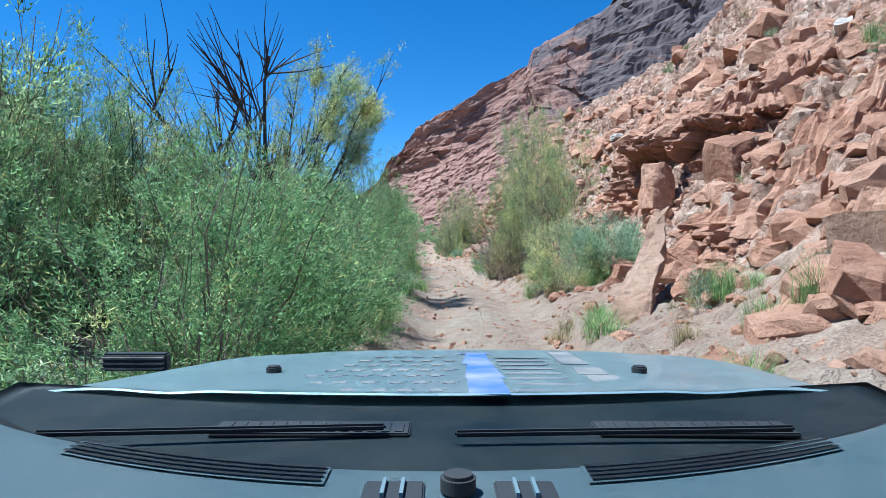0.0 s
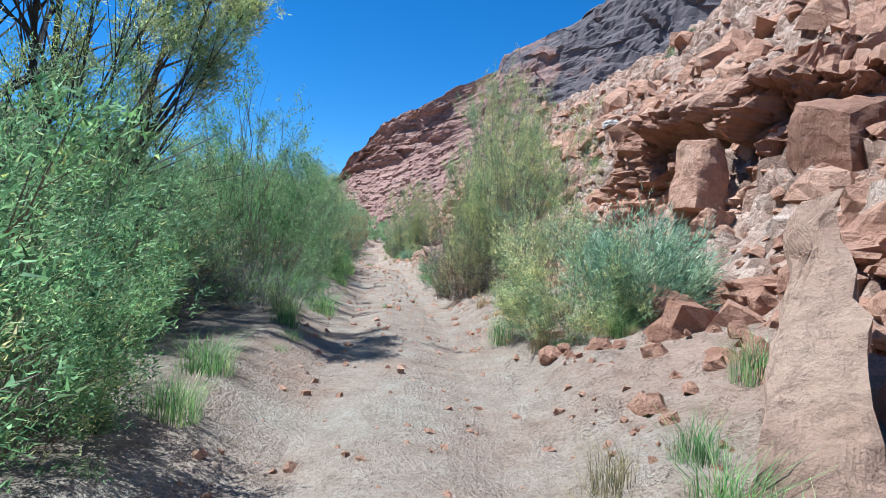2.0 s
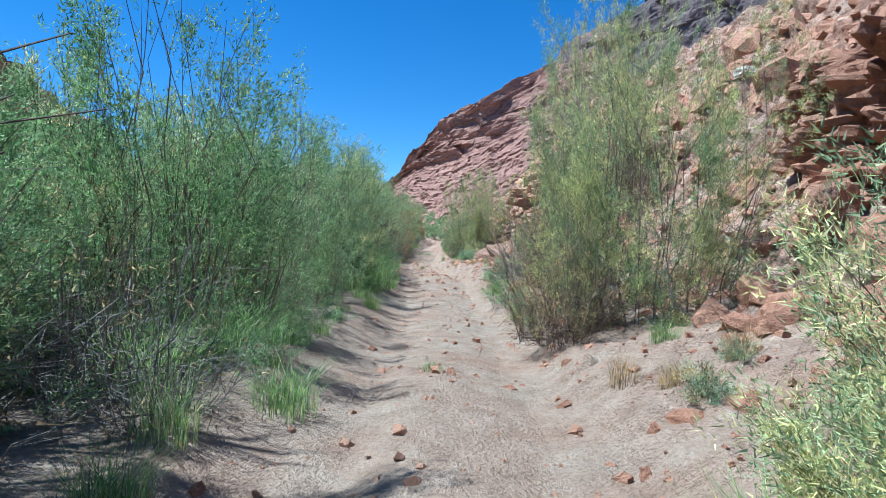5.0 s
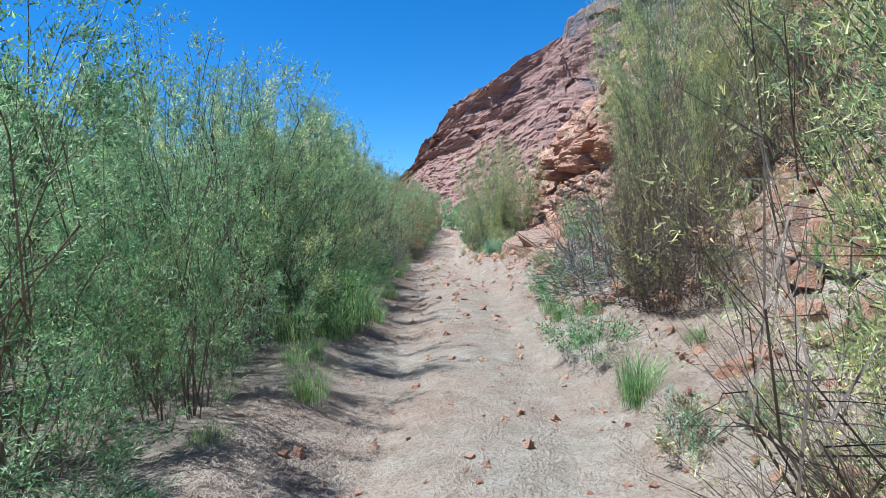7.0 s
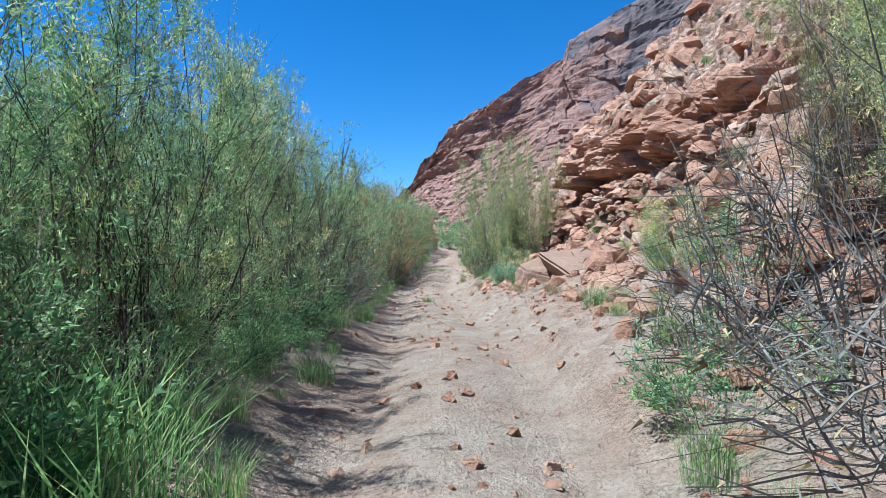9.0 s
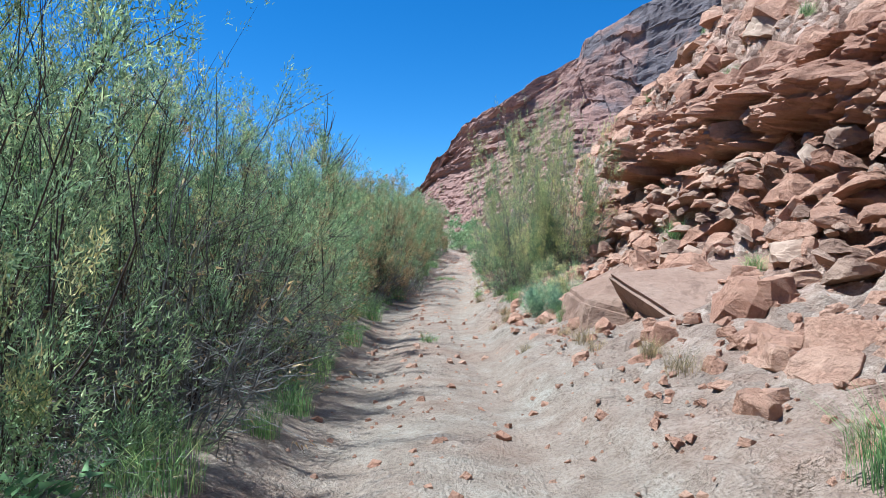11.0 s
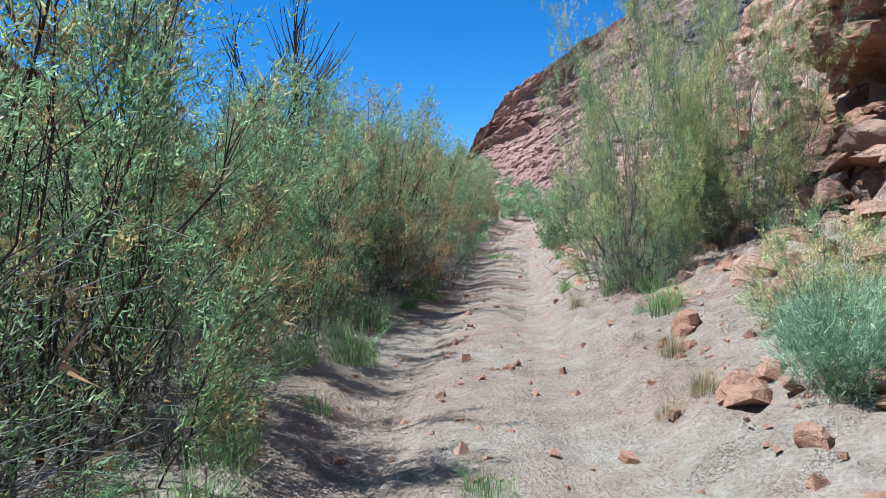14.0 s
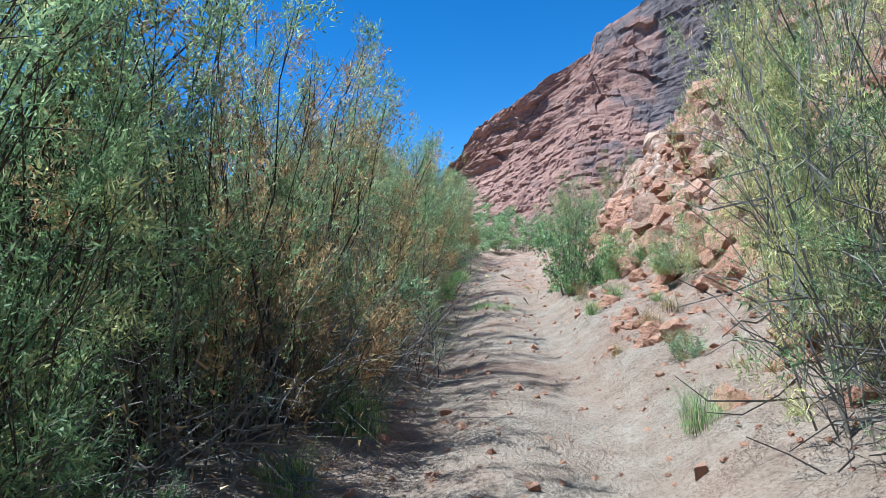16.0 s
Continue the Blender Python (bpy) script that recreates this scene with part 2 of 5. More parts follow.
def blocks(x, y, seed=0, crack=0.0):
    """Angular rubble: every cell of a jittered pattern is a tilted facet, with a crack round it. About -1 to 1."""
    i, j = np.floor(x), np.floor(y)
    best, next_, out = np.full(np.shape(x), 9.0), np.full(np.shape(x), 9.0), np.zeros(np.shape(x))
    for a in (-1, 0, 1):
        for b in (-1, 0, 1):
            ci, cj = i + a, j + b
            px, py = ci + hash2(ci, cj, seed), cj + hash2(ci, cj, seed + 5)
            d = np.hypot(x - px, y - py)
            h = (hash2(ci, cj, seed + 9) * 2 - 1) + (x - px) * (hash2(ci, cj, seed + 13) * 3 - 1.5) + (y - py) * (hash2(ci, cj, seed + 17) * 3 - 1.5)
            near = d < best
            next_ = np.where(near, best, np.minimum(next_, d))
            best, out = np.where(near, d, best), np.where(near, h, out)
    return out - crack * np.exp(-(((next_ - best) / 0.16) ** 2))


# ---------------------------------------------------------------- the lie of the land
def track_x(y):
    return np.interp(y, [-60, 3, 8, 13, 21, 30, 38, 43, 48, 52, 60, 68, 76, 84, 95, 120], [-2.5, 0.2, 0.6, 0.95, 0.9, 0.6, 0.15, -0.4, -1.05, -1.4, -1.75, -1.85, -1.7, -1.2, 1.0, 10])


def track_z(y):
    return np.interp(y, [-60, 3, 14, 18, 21.6, 25, 30, 34, 38, 42, 45, 50, 56, 62, 70, 82, 110, 400], [-0.3, -0.05, -0.03, 0.08, 0.17, 0.05, 0.02, 0.15, 0.26, 0.14, 0.0, -0.08, -0.08, -0.05, 0.3, 1.1, 1.8, 2.0])


def steep(y):
    return np.interp(y, [-40, 5, 15, 22, 35, 66, 110, 160, 240], [0.6, 0.72, 0.8, 0.92, 1.02, 1.15, 0.9, 0.5, 0.3])


def bench(y):
    """How far the slope stands back from the bank, where rock faces stand out of it."""
    return np.interp(y, [12, 14, 18, 19.5, 21, 25.5, 30, 41, 44, 56, 61], [0, 0.8, 0.8, 0.7, 1.1, 1.1, 0, 0, 2.3, 2.3, 0])


def lie(x, y):
    """Height of the ground, with no rubble on it."""
    x, y = np.asarray(x, float), np.asarray(y, float)
    off = x - track_x(y)
    wob = 0.25 * vnoise(y * 0.45, y * 0 + 3.3, 4)
    r = off - 1.2 - wob
    bank = np.clip(r, 0, 0.35) * 0.75 + np.clip(r - 0.35, 0, 1.7) * 0.27
    shelf = bench(y)
    bank = bank + 0.35 * np.clip(r - 1.9, 0, shelf)
    up = np.clip(r - 1.9 - shelf, 0, None)
    rise = steep(y) * up * np.where(y > 110, np.exp(-np.clip(y - 110, 0, None) / 90), 1)
    rise = np.minimum(rise, 12.5 + 0.07 * up)
    left = np.clip(-off - 1.2 + wob, 0, None)
    leftz = np.clip(left, 0, 0.6) * 0.35 + np.clip(left - 8, 0, 60) * 0.06
    rut = -0.07 * np.exp(-(((np.abs(off) - 0.78) / 0.28) ** 2)) + 0.04 * np.exp(-((off / 0.35) ** 2))
    return track_z(y) + bank + rise + leftz + rut


def relief(x, y):
    """Rubble, stones and small unevenness of the ground."""
    off = x - track_x(y)
    r = np.clip((off - 3.0) / 3.5, 0, 1)
    far = np.clip((y - 90) / 60, 0, 1)
    ledge = blocks(x * 0.35 + 7, y * 0.22, 31)
    rocky = r * (0.16 * blocks(x * 0.6, y * 0.55, 1, 1.3) + 0.2 * blocks(x * 1.5, y * 1.35, 2, 1.0) + 0.11 * blocks(x * 3.0, y * 2.8, 3, 0.8) + 0.05 * fbm(x * 3.1, y * 3.1, 19) + 0.22 * np.floor(ledge * 2.5) / 2.5) * (1 - far)
    soft = 0.022 * fbm(x * 1.7, y * 0.35, 6) + 0.012 * fbm(x * 4.1, y * 2.9, 7) * np.clip(1.2 - r, 0, 1)
    bankish = np.clip((off - 1.0) / 0.6, 0, 1) * (1 - r) * 0.05 * blocks(x * 3.3, y * 3.3, 8)
    return rocky + soft + bankish


def ground_z(x, y):
    return float(lie(x, y) + relief(np.asarray(float(x)), np.asarray(float(y))))


def stepped(parts_):
    return np.unique(np.concatenate([np.arange(a, b, s) for a, b, s in parts_]).round(4))


def build_ground():
    us = stepped([(-900, -200, 90), (-200, -40, 10), (-40, -8, 1.2), (-8, -2.2, 0.4), (-2.2, 10, 0.15), (10, 26, 0.22), (26, 60, 2.5), (60, 200, 20), (200, 900, 90)])
    ys = stepped([(-300, -20, 20), (-20, 3, 0.8), (3, 74, 0.16), (74, 130, 0.8), (130, 420, 8), (420, 2400, 110)])
    u, y = np.meshgrid(us, ys)
    x = u + track_x(y)
    rough, lean = relief(x, y), np.clip((u - 3.0) / 3.5, 0, 1)
    z = lie(x, y) + rough * (1 - 0.25 * lean)
    x = x - 0.5 * rough * lean
    v = np.stack([x, y, z], -1).reshape(-1, 3)
    a = (np.arange(len(ys) - 1)[:, None] * len(us) + np.arange(len(us) - 1)).ravel()
    f = np.stack([a, a + 1, a + len(us) + 1, a + len(us)], 1)
    me = mesh_np("ground", v, f, M_GROUND)
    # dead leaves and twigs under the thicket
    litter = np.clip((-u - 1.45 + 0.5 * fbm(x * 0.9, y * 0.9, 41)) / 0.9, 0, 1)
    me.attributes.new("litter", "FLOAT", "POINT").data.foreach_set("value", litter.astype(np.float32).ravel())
    return tagged(new("ground", me), "pale sandy jeep track with red stony talus slope", "ground", kind="structure")


ground = build_ground()


def build_cliff(name, base, rim, out, label, seed, cols, rows, size, run):
    """A sandstone wall from a foot line up to a rim line, with ledges and buttresses, over a skirt of ledgy rubble. out: the way it faces."""
    base, rim = np.array(base, float), np.array(rim, float)
    knots, s = np.linspace(0, 1, len(rim)), np.linspace(0, 1, cols)
    at = lambda pts: np.stack([np.interp(s, knots, pts[:, k]) for k in range(3)], -1)[None]
    foot, top = at(base), at(rim)
    H = np.linspace(0, 1, rows)[:, None]
    length = np.concatenate([[0], np.cumsum(np.linalg.norm(np.diff(foot[0], axis=0), axis=1))])[None] / size
    L = np.repeat(length, rows, 0)
    layer = H * 13 + 0.9 * fbm(L * 0.02, H * 3, seed)
    terrace = (np.floor(layer) + np.clip((layer - np.floor(layer)) * 2.2, 0, 1)) / 13
    P = foot + (top - foot) * H[..., None]
    P[..., 2] = foot[..., 2] + (top[..., 2] - foot[..., 2]) * (0.55 * H + 0.45 * np.clip(terrace, 0, 1))
    bulge = 2.6 * fbm(L * 0.035, H * 1.6, seed + 3, 4) + 1.2 * blocks(L * 0.10 + H * 3, H * 5, seed + 5) + 0.3 * blocks(L * 0.33 + H * 8, H * 13, seed + 6) + 0.5 * fbm(L * 0.2 + H * 6, H * 16, seed + 7)
    P += np.array(out) * (bulge * size * np.clip(H * 6, 0, 1))[..., None]
    P[..., 2] += size * (0.9 * fbm(L * 0.06, H * 4, seed + 8) + 0.35 * blocks(L * 0.25, H * 3, seed + 9))
    n = 60
    K = np.linspace(1, 0, n)[:, None]
    drop = (P[:1, :, 2] + 4) * K
    SL = np.repeat(length, n, 0)
    lay = drop / size * 0.9 + 0.8 * fbm(SL * 0.04, drop / size * 0.2, seed + 11)
    ledged = (np.floor(lay) + np.clip((lay - np.floor(lay)) * 2.5, 0, 1)) * size / 0.9
    S = np.repeat(P[:1], n, 0)
    S[..., 2] -= 0.4 * drop + 0.6 * np.minimum(ledged, drop * 1.1)
    S += np.array(out) * (drop * run + size * (0.5 * blocks(SL * 0.13, drop / size * 0.9, seed + 12) + 0.25 * blocks(SL * 0.5, drop / size * 2, seed + 14) + 0.5 * fbm(SL * 0.3, drop / size * 0.6, seed + 15)) * np.clip(drop / size, 0, 1))[..., None]
    back = P[-1:] - np.array(out) * 300 + np.array([0, 0, 4.0])
    v = np.concatenate([S[:-1], P, back])
    a = (np.arange(v.shape[0] - 1)[:, None] * cols + np.arange(cols - 1)).ravel()
    f = np.stack([a, a + 1, a + cols + 1, a + cols], 1)
    return tagged(new(name, mesh_np(name, v.reshape(-1, 3), f, M_CLIFF)), label, "cliff", kind="structure")


build_cliff("canyon_wall",
            [(-170, 880, 4), (-95, 800, 55), (-55, 760, 78), (-8, 720, 86), (12, 700, 92), (80, 700, 122), (100, 700, 124), (150, 700, 126), (330, 690, 150), (700, 600, 150)],
            [(-175, 900, 12), (-84, 800, 74), (-52, 770, 110), (-11, 740, 149), (13, 720, 160), (106, 800, 222), (114, 800, 246), (182, 800, 283), (340, 800, 390), (760, 760, 430)],
            (-0.35, -0.93, 0.0), "dark varnished red sandstone mesa wall with ledges", 21, 330, 90, 3.2, 1.1)
build_cliff("far_canyon_wall",
            [(-105, -120, 12), (-100, 0, 12), (-100, 100, 12), (-102, 160, 12), (-108, 230, 9), (-125, 320, 6), (-170, 520, 4)],
            [(-130, -120, 52), (-128, 0, 54), (-126, 100, 56), (-126, 150, 54), (-128, 205, 42), (-138, 270, 26), (-190, 500, 18)],
            (1.0, 0.0, 0.0), "distant dark sandstone canyon wall behind the thicket", 51, 260, 60, 1.5, 1.0)


# ---------------------------------------------------------------- plants
def tubes(paths, r0, r1, sides=3):
    """Tapered tubes along many paths of equal length: array (n, k, 3), radii at foot and tip (n,)."""
    paths = np.asarray(paths, float)
    n, k, _ = paths.shape
    d = np.gradient(paths, axis=1)
    d /= np.linalg.norm(d, axis=2, keepdims=True) + 1e-9
    ref = np.where(np.abs(d[..., 2:]) > 0.8, [1.0, 0, 0], [0, 0, 1.0])
    a = np.cross(d, ref)
    a /= np.linalg.norm(a, axis=2, keepdims=True) + 1e-9
    b = np.cross(d, a)
    t = np.linspace(0, 1, k)[None, :, None, None]
    r = np.asarray(r0)[:, None, None, None] * (1 - t) + np.asarray(r1)[:, None, None, None] * t
    w = np.arange(sides) * 2 * np.pi / sides
    ring = np.cos(w)[None, None, :, None] * a[:, :, None] + np.sin(w)[None, None, :, None] * b[:, :, None]
    v = (paths[:, :, None] + ring * r).reshape(-1, 3)
    base = (np.arange(n)[:, None, None] * k + np.arange(k - 1)[None, :, None]) * sides
    s = np.arange(sides)[None, None, :]
    s2 = (s + 1) % sides
    f = np.stack([base + s, base + s2, base + sides + s2, base + sides + s], -1).reshape(-1, 4)
    return v, f


def blades(p, d, length, width, rng):
    """Narrow pointed leaves at p along d, a triangle each."""
    n = len(p)
    d = d / (np.linalg.norm(d, axis=1, keepdims=True) + 1e-9)
    side = np.cross(d, rng.normal(size=(n, 3)))
    side /= np.linalg.norm(side, axis=1, keepdims=True) + 1e-9
    L, W = np.asarray(length)[:, None], np.asarray(width)[:, None]
    v = np.stack([p - side * W * 0.55, p + side * W * 0.55, p + d * L], 1).reshape(-1, 3)
    return v, np.arange(3 * n).reshape(n, 3)


def curve_paths(start, aim, k, bend, rng, wander=0.02):
    """Paths from start to aim that first go up, then out, with some wander."""
    t = np.linspace(0, 1, k)[None, :, None]
    mid = start * 0.5 + aim * 0.5
    mid[:, :2] = start[:, :2] * (0.5 + bend) + aim[:, :2] * (0.5 - bend)
    mid += rng.normal(size=mid.shape) * 0.05 * np.linalg.norm(aim - start, axis=1, keepdims=True)
    p = (1 - t) ** 2 * start[:, None] + 2 * t * (1 - t) * mid[:, None] + t**2 * aim[:, None]
    p[:, 1:-1] += rng.normal(size=p[:, 1:-1].shape) * wander * np.linalg.norm(aim - start, axis=1)[:, None, None]
    return p


def along(paths, who, t):
    """Places and directions at the fractions t of the paths named by who."""
    k = paths.shape[1]
    pos = np.clip(t, 0, 0.9999) * (k - 1)
    i = pos.astype(int)
    fr = (pos - i)[:, None]
    a, b = paths[who, i], paths[who, i + 1]
    d = b - a
    return a * (1 - fr) + b * fr, d / (np.linalg.norm(d, axis=1, keepdims=True) + 1e-9)


def shrub(name, label, category, seed, height, radius, stems, branches, leaves, leaf, leaf_mat, bark_mat, group="", second=None, low=0.15, stem_r=0.02, branch_len=0.9, angle=0.45, plume=0.13, spray=0.5, droop=0.0, skirt=0.3, crown=0.75, foot_r=0.2, lean=(0, 0), brush=0, brush_mat=None, bare=0.0, bend=0.18, tuft=13, shell=0.6, wander=0.028):
    """A many-stemmed shrub. Stems carry branches, and each branch a plume of leaves; wood and foliage are its parts."""
    rng = np.random.RandomState(seed)
    top = tagged(new(name), label, category, group)
    ang = rng.rand(stems) * 2 * np.pi
    rr = np.sqrt(rng.rand(stems)) * radius
    short = rng.rand(stems) < skirt
    rr = np.where(short, radius * (0.6 + 0.4 * rng.rand(stems)), rr)
    base = np.where(short, 0.6, foot_r)
    foot = np.stack([np.cos(ang) * rr * base, np.sin(ang) * rr * base, np.full(stems, -0.08)], 1)
    hgt = height * (1 - (1 - crown) * (rr / radius) ** 2 - 0.3 * rng.rand(stems))
    hgt = np.where(short, height * (0.14 + 0.4 * rng.rand(stems)), hgt)
    aim = np.stack([np.cos(ang) * rr + lean[0] * hgt, np.sin(ang) * rr + lean[1] * hgt, hgt], 1)
    paths = curve_paths(foot, aim, 6, bend, rng, wander)
    r0 = stem_r * (0.6 + 0.8 * rng.rand(stems)) * np.where(short, 0.5, 1)
    wood = [tubes(paths, r0, r0 * 0.25, 3)]
    nb = stems * branches
    who = np.repeat(np.arange(stems), branches)
    t = low + (1 - low) * rng.rand(nb)
    at, sd = along(paths, who, t)
    radial = at * np.array([1, 1, 0]) + rng.normal(size=(nb, 3)) * np.array([0.3, 0.3, 0]) * radius
    radial /= np.linalg.norm(radial, axis=1, keepdims=True) + 1e-6
    bd = sd + radial * angle * (1.5 - t)[:, None] + rng.normal(size=(nb, 3)) * angle * 0.55
    bd[:, 2] += 0.15
    bd /= np.linalg.norm(bd, axis=1, keepdims=True)
    bl = branch_len * (0.45 + 0.75 * rng.rand(nb)) * (1.25 - 0.55 * t) * np.where(short[who], 0.6, 1)
    tip = at + bd * bl[:, None]
    tip[:, 2] = np.maximum(tip[:, 2] - droop * bl, 0.05)
    bp = curve_paths(at, tip, 3, -0.06, rng)
    slim = bp[:, [0, 2]]
    br = stem_r * 0.3 * (0.6 + 0.6 * rng.rand(nb))
    wood.append(tubes(slim if stems > 8 else bp, br, br * 0.35, 3))
    off = len(wood[0][0])
    part_np("branchwork", mesh_np(name + "_wood", np.concatenate([wood[0][0], wood[1][0]]), np.concatenate([wood[0][1], wood[1][1] + off]), bark_mat), top)
    if brush:
        w = rng.randint(0, stems, brush)
        st, _ = along(paths, w, rng.rand(brush) * 0.45)
        d = rng.normal(size=(brush, 3)) * np.array([1, 1, 0.55]) + np.array([0, 0, 0.1])
        d /= np.linalg.norm(d, axis=1, keepdims=True)
        en = st + d * (0.25 + 0.5 * rng.rand(brush))[:, None] * radius * 0.7
        en[:, 2] = np.maximum(en[:, 2], 0.03)
        dv, df = tubes(curve_paths(st, en, 4, 0.08, rng, 0.06), np.full(brush, 0.006), np.full(brush, 0.0025), 3)
        part_np("dead_brushwood", mesh_np(name + "_brush", dv, df, brush_mat or M_DEAD), top, "bare grey dead twigs", "stuff")
    # leaves grow in tufts along the branches, most of them in the outer shell of the crown
    keep = np.nonzero(rng.rand(nb) >= bare)[0]
    each = min(leaves, tuft)
    ci = np.repeat(keep, max(1, round(2.3 * leaves / each)))
    cp, cd = along(bp, ci, 0.15 + 0.85 * rng.rand(len(ci)) ** 0.8)
    cp = cp + rng.normal(size=cp.shape) * plume * 0.75
    out = np.maximum(np.hypot(cp[:, 0] - lean[0] * cp[:, 2], cp[:, 1] - lean[1] * cp[:, 2]) / (radius * 1.05), cp[:, 2] / height)
    clump = vnoise(cp[:, 0] * 1.5 + cp[:, 2] * 1.1, cp[:, 1] * 1.5 - cp[:, 2] * 0.6, seed + 50) + vnoise(cp[:, 1] * 1.9 + cp[:, 2] * 1.3, cp[:, 0] * 1.9 + cp[:, 2] * 0.9, seed + 60)
    inside = rng.rand(len(ci)) < (1 - shell + shell * np.clip((out - 0.35) / 0.4, 0, 1)) * np.clip(0.55 + 0.9 * clump, 0.1, 1)
    ci, cp, cd = ci[inside], cp[inside], cd[inside]
    idx = np.repeat(ci, each)
    n = len(idx)
    bit = rng.normal(size=(n, 3))
    lp = np.repeat(cp, each, 0) + bit * leaf[0] * 0.5 + np.repeat(cd, each, 0) * (rng.rand(n, 1) - 0.5) * leaf[0] * 2.6
    ld = np.repeat(cd, each, 0) + bit * 0.35 + rng.normal(size=(n, 3)) * spray
    ld[:, 2] -= droop
    lp[:, 2] = np.maximum(lp[:, 2], 0.02)
    lv, lf = blades(lp, ld, leaf[0] * (0.55 + 0.9 * rng.rand(n)), leaf[1] * (0.75 + 0.9 * rng.rand(n)), rng)
    if second:
        pick = hash2(idx % 97, idx // 97, seed) < second[1]
        part_np("foliage", mesh_np(name + "_foliage", lv, lf[~pick], leaf_mat), top)
        part_np("faded_foliage", mesh_np(name + "_faded", lv, lf[pick], second[0]), top, second[2])
    else:
        part_np("foliage", mesh_np(name + "_foliage", lv, lf, leaf_mat), top)
    return top


def stand(top, x, y, s=1.0, turn=0.0, sz=None, sink=0.03, tilt=(0, 0)):
    """Sets a plant, or a copy of it once it stands, on the ground."""
    m = pose(x, y, float(lie(x, y)) - sink, tilt[0], tilt[1], turn) @ Matrix.Diagonal((s, s, sz or s, 1))
    if top.get("placed"):
        ob = copy_thing(top, m)
        return ob
    top.matrix_basis = m
    top["placed"] = 1
    PLACED.append(top)
    return top


PLACED = []
THICKET = "riverside thicket"
BANK = "tamarisks on the bank"
LOW = "shrubs on the bank"
YEL, RST = "yellowed autumn sprays", "rusty faded sprays"
willow_near = shrub("willow", "dense green coyote willow beside the sandy track", "shrub", 3, 3.0, 1.7, 56, 8, 84, (0.052, 0.0105), M_WILLOW, M_BARK, THICKET, (M_TAMY, 0.06, YEL), 0.05, 0.012, 0.62, 0.55, 0.14, 0.65, 0.05, 0.45, 0.75, 0.4, tuft=11)
willow_tall = shrub("willow", "tall green willow with upright leafy stems", "shrub", 4, 5.4, 1.9, 36, 11, 80, (0.062, 0.0125), M_WILLOW, M_BARK, THICKET, (M_TAMA, 0.3, "paler grey-green sprays"), 0.04, 0.015, 0.9, 0.8, 0.16, 0.75, 0, 0.4, 0.7, 0.42, brush=50, tuft=12, wander=0.045)
tama_green = shrub("tamarisk", "feathery green tamarisk with dark stems", "shrub", 5, 5.4, 2.2, 40, 11, 62, (0.072, 0.0125), M_TAMA, M_DARKBARK, THICKET, (M_TAMY, 0.16, YEL), 0.1, 0.018, 1.05, 0.78, 0.13, 0.7, 0, 0.34, 0.7, 0.34, brush=50, brush_mat=M_BARK, tuft=18, wander=0.045)
tama_mixed = shrub("tamarisk", "green tamarisk with rusty faded sprays and bare lower twigs", "shrub", 6, 4.8, 2.1, 34, 11, 72, (0.068, 0.0122), M_TAMA, M_DARKBARK, THICKET, (M_RUST, 0.5, RST), 0.12, 0.016, 0.95, 0.58, 0.12, 0.6, 0, 0.34, 0.68, 0.3, brush=110, brush_mat=M_DEAD, tuft=18, shell=0.45)
tama_yellow = shrub("tamarisk", "yellowing feathery tamarisk with thin grey stems", "shrub", 7, 4.5, 2.1, 58, 13, 190, (0.05, 0.0058), M_TAMY, M_DEAD, BANK, (M_TAMA, 0.3, "green sprays"), 0.03, 0.012, 0.95, 0.75, 0.15, 0.7, 0, 0.42, 0.68, 0.6, brush=420, brush_mat=M_DEAD, shell=0.55, tuft=30, bend=0.06, wander=0.045)
tama_brown = shrub("tamarisk", "half-bare brown tamarisk with many thin grey stems", "shrub", 8, 5.0, 2.2, 130, 12, 18, (0.05, 0.007), M_RUST, M_BARK, BANK, (M_TAMY, 0.5, YEL), 0.08, 0.015, 1.15, 0.75, 0.1, 0.65, 0, 0.42, 0.75, 0.7, brush=700, brush_mat=M_DARKBARK, bare=0.25, tuft=10, shell=0.3, bend=0.05, wander=0.05)
tama_bare = shrub("tamarisk", "mostly bare dark tamarisk with tangled dead lower branches", "shrub", 25, 3.9, 1.9, 46, 12, 62, (0.042, 0.0065), M_TAMA, M_DARKBARK, THICKET, (M_RUST, 0.12, RST), 0.1, 0.014, 1.0, 0.75, 0.1, 0.6, 0, 0.35, 0.62, 0.4, brush=460, brush_mat=M_DEAD, bare=0.35, tuft=14, shell=0.7, bend=0.1, wander=0.06)
mid_willow = shrub("willow", "tall green willow inside the thicket", "shrub", 17, 5.6, 1.9, 28, 9, 48, (0.10, 0.025), M_WILLOW, M_BARK, THICKET, (M_TAMA, 0.3, "paler grey-green sprays"), 0.15, 0.02, 0.9, 0.45, 0.16, 0.5, tuft=12)
mid_tama = shrub("tamarisk", "tall feathery tamarisk inside the thicket", "shrub", 18, 5.8, 2.1, 26, 10, 39, (0.15, 0.03), M_TAMA, M_DARKBARK, THICKET, (M_TAMY, 0.2, YEL), 0.2, 0.022, 1.1, 0.5, 0.13, 0.5, foot_r=0.15)
mid_mixed = shrub("tamarisk", "tall half-faded tamarisk inside the thicket", "shrub", 19, 5.6, 2.1, 26, 10, 39, (0.14, 0.028), M_TAMA, M_DARKBARK, THICKET, (M_RUST, 0.45, RST), 0.2, 0.022, 1.1, 0.5, 0.13, 0.5, foot_r=0.15)
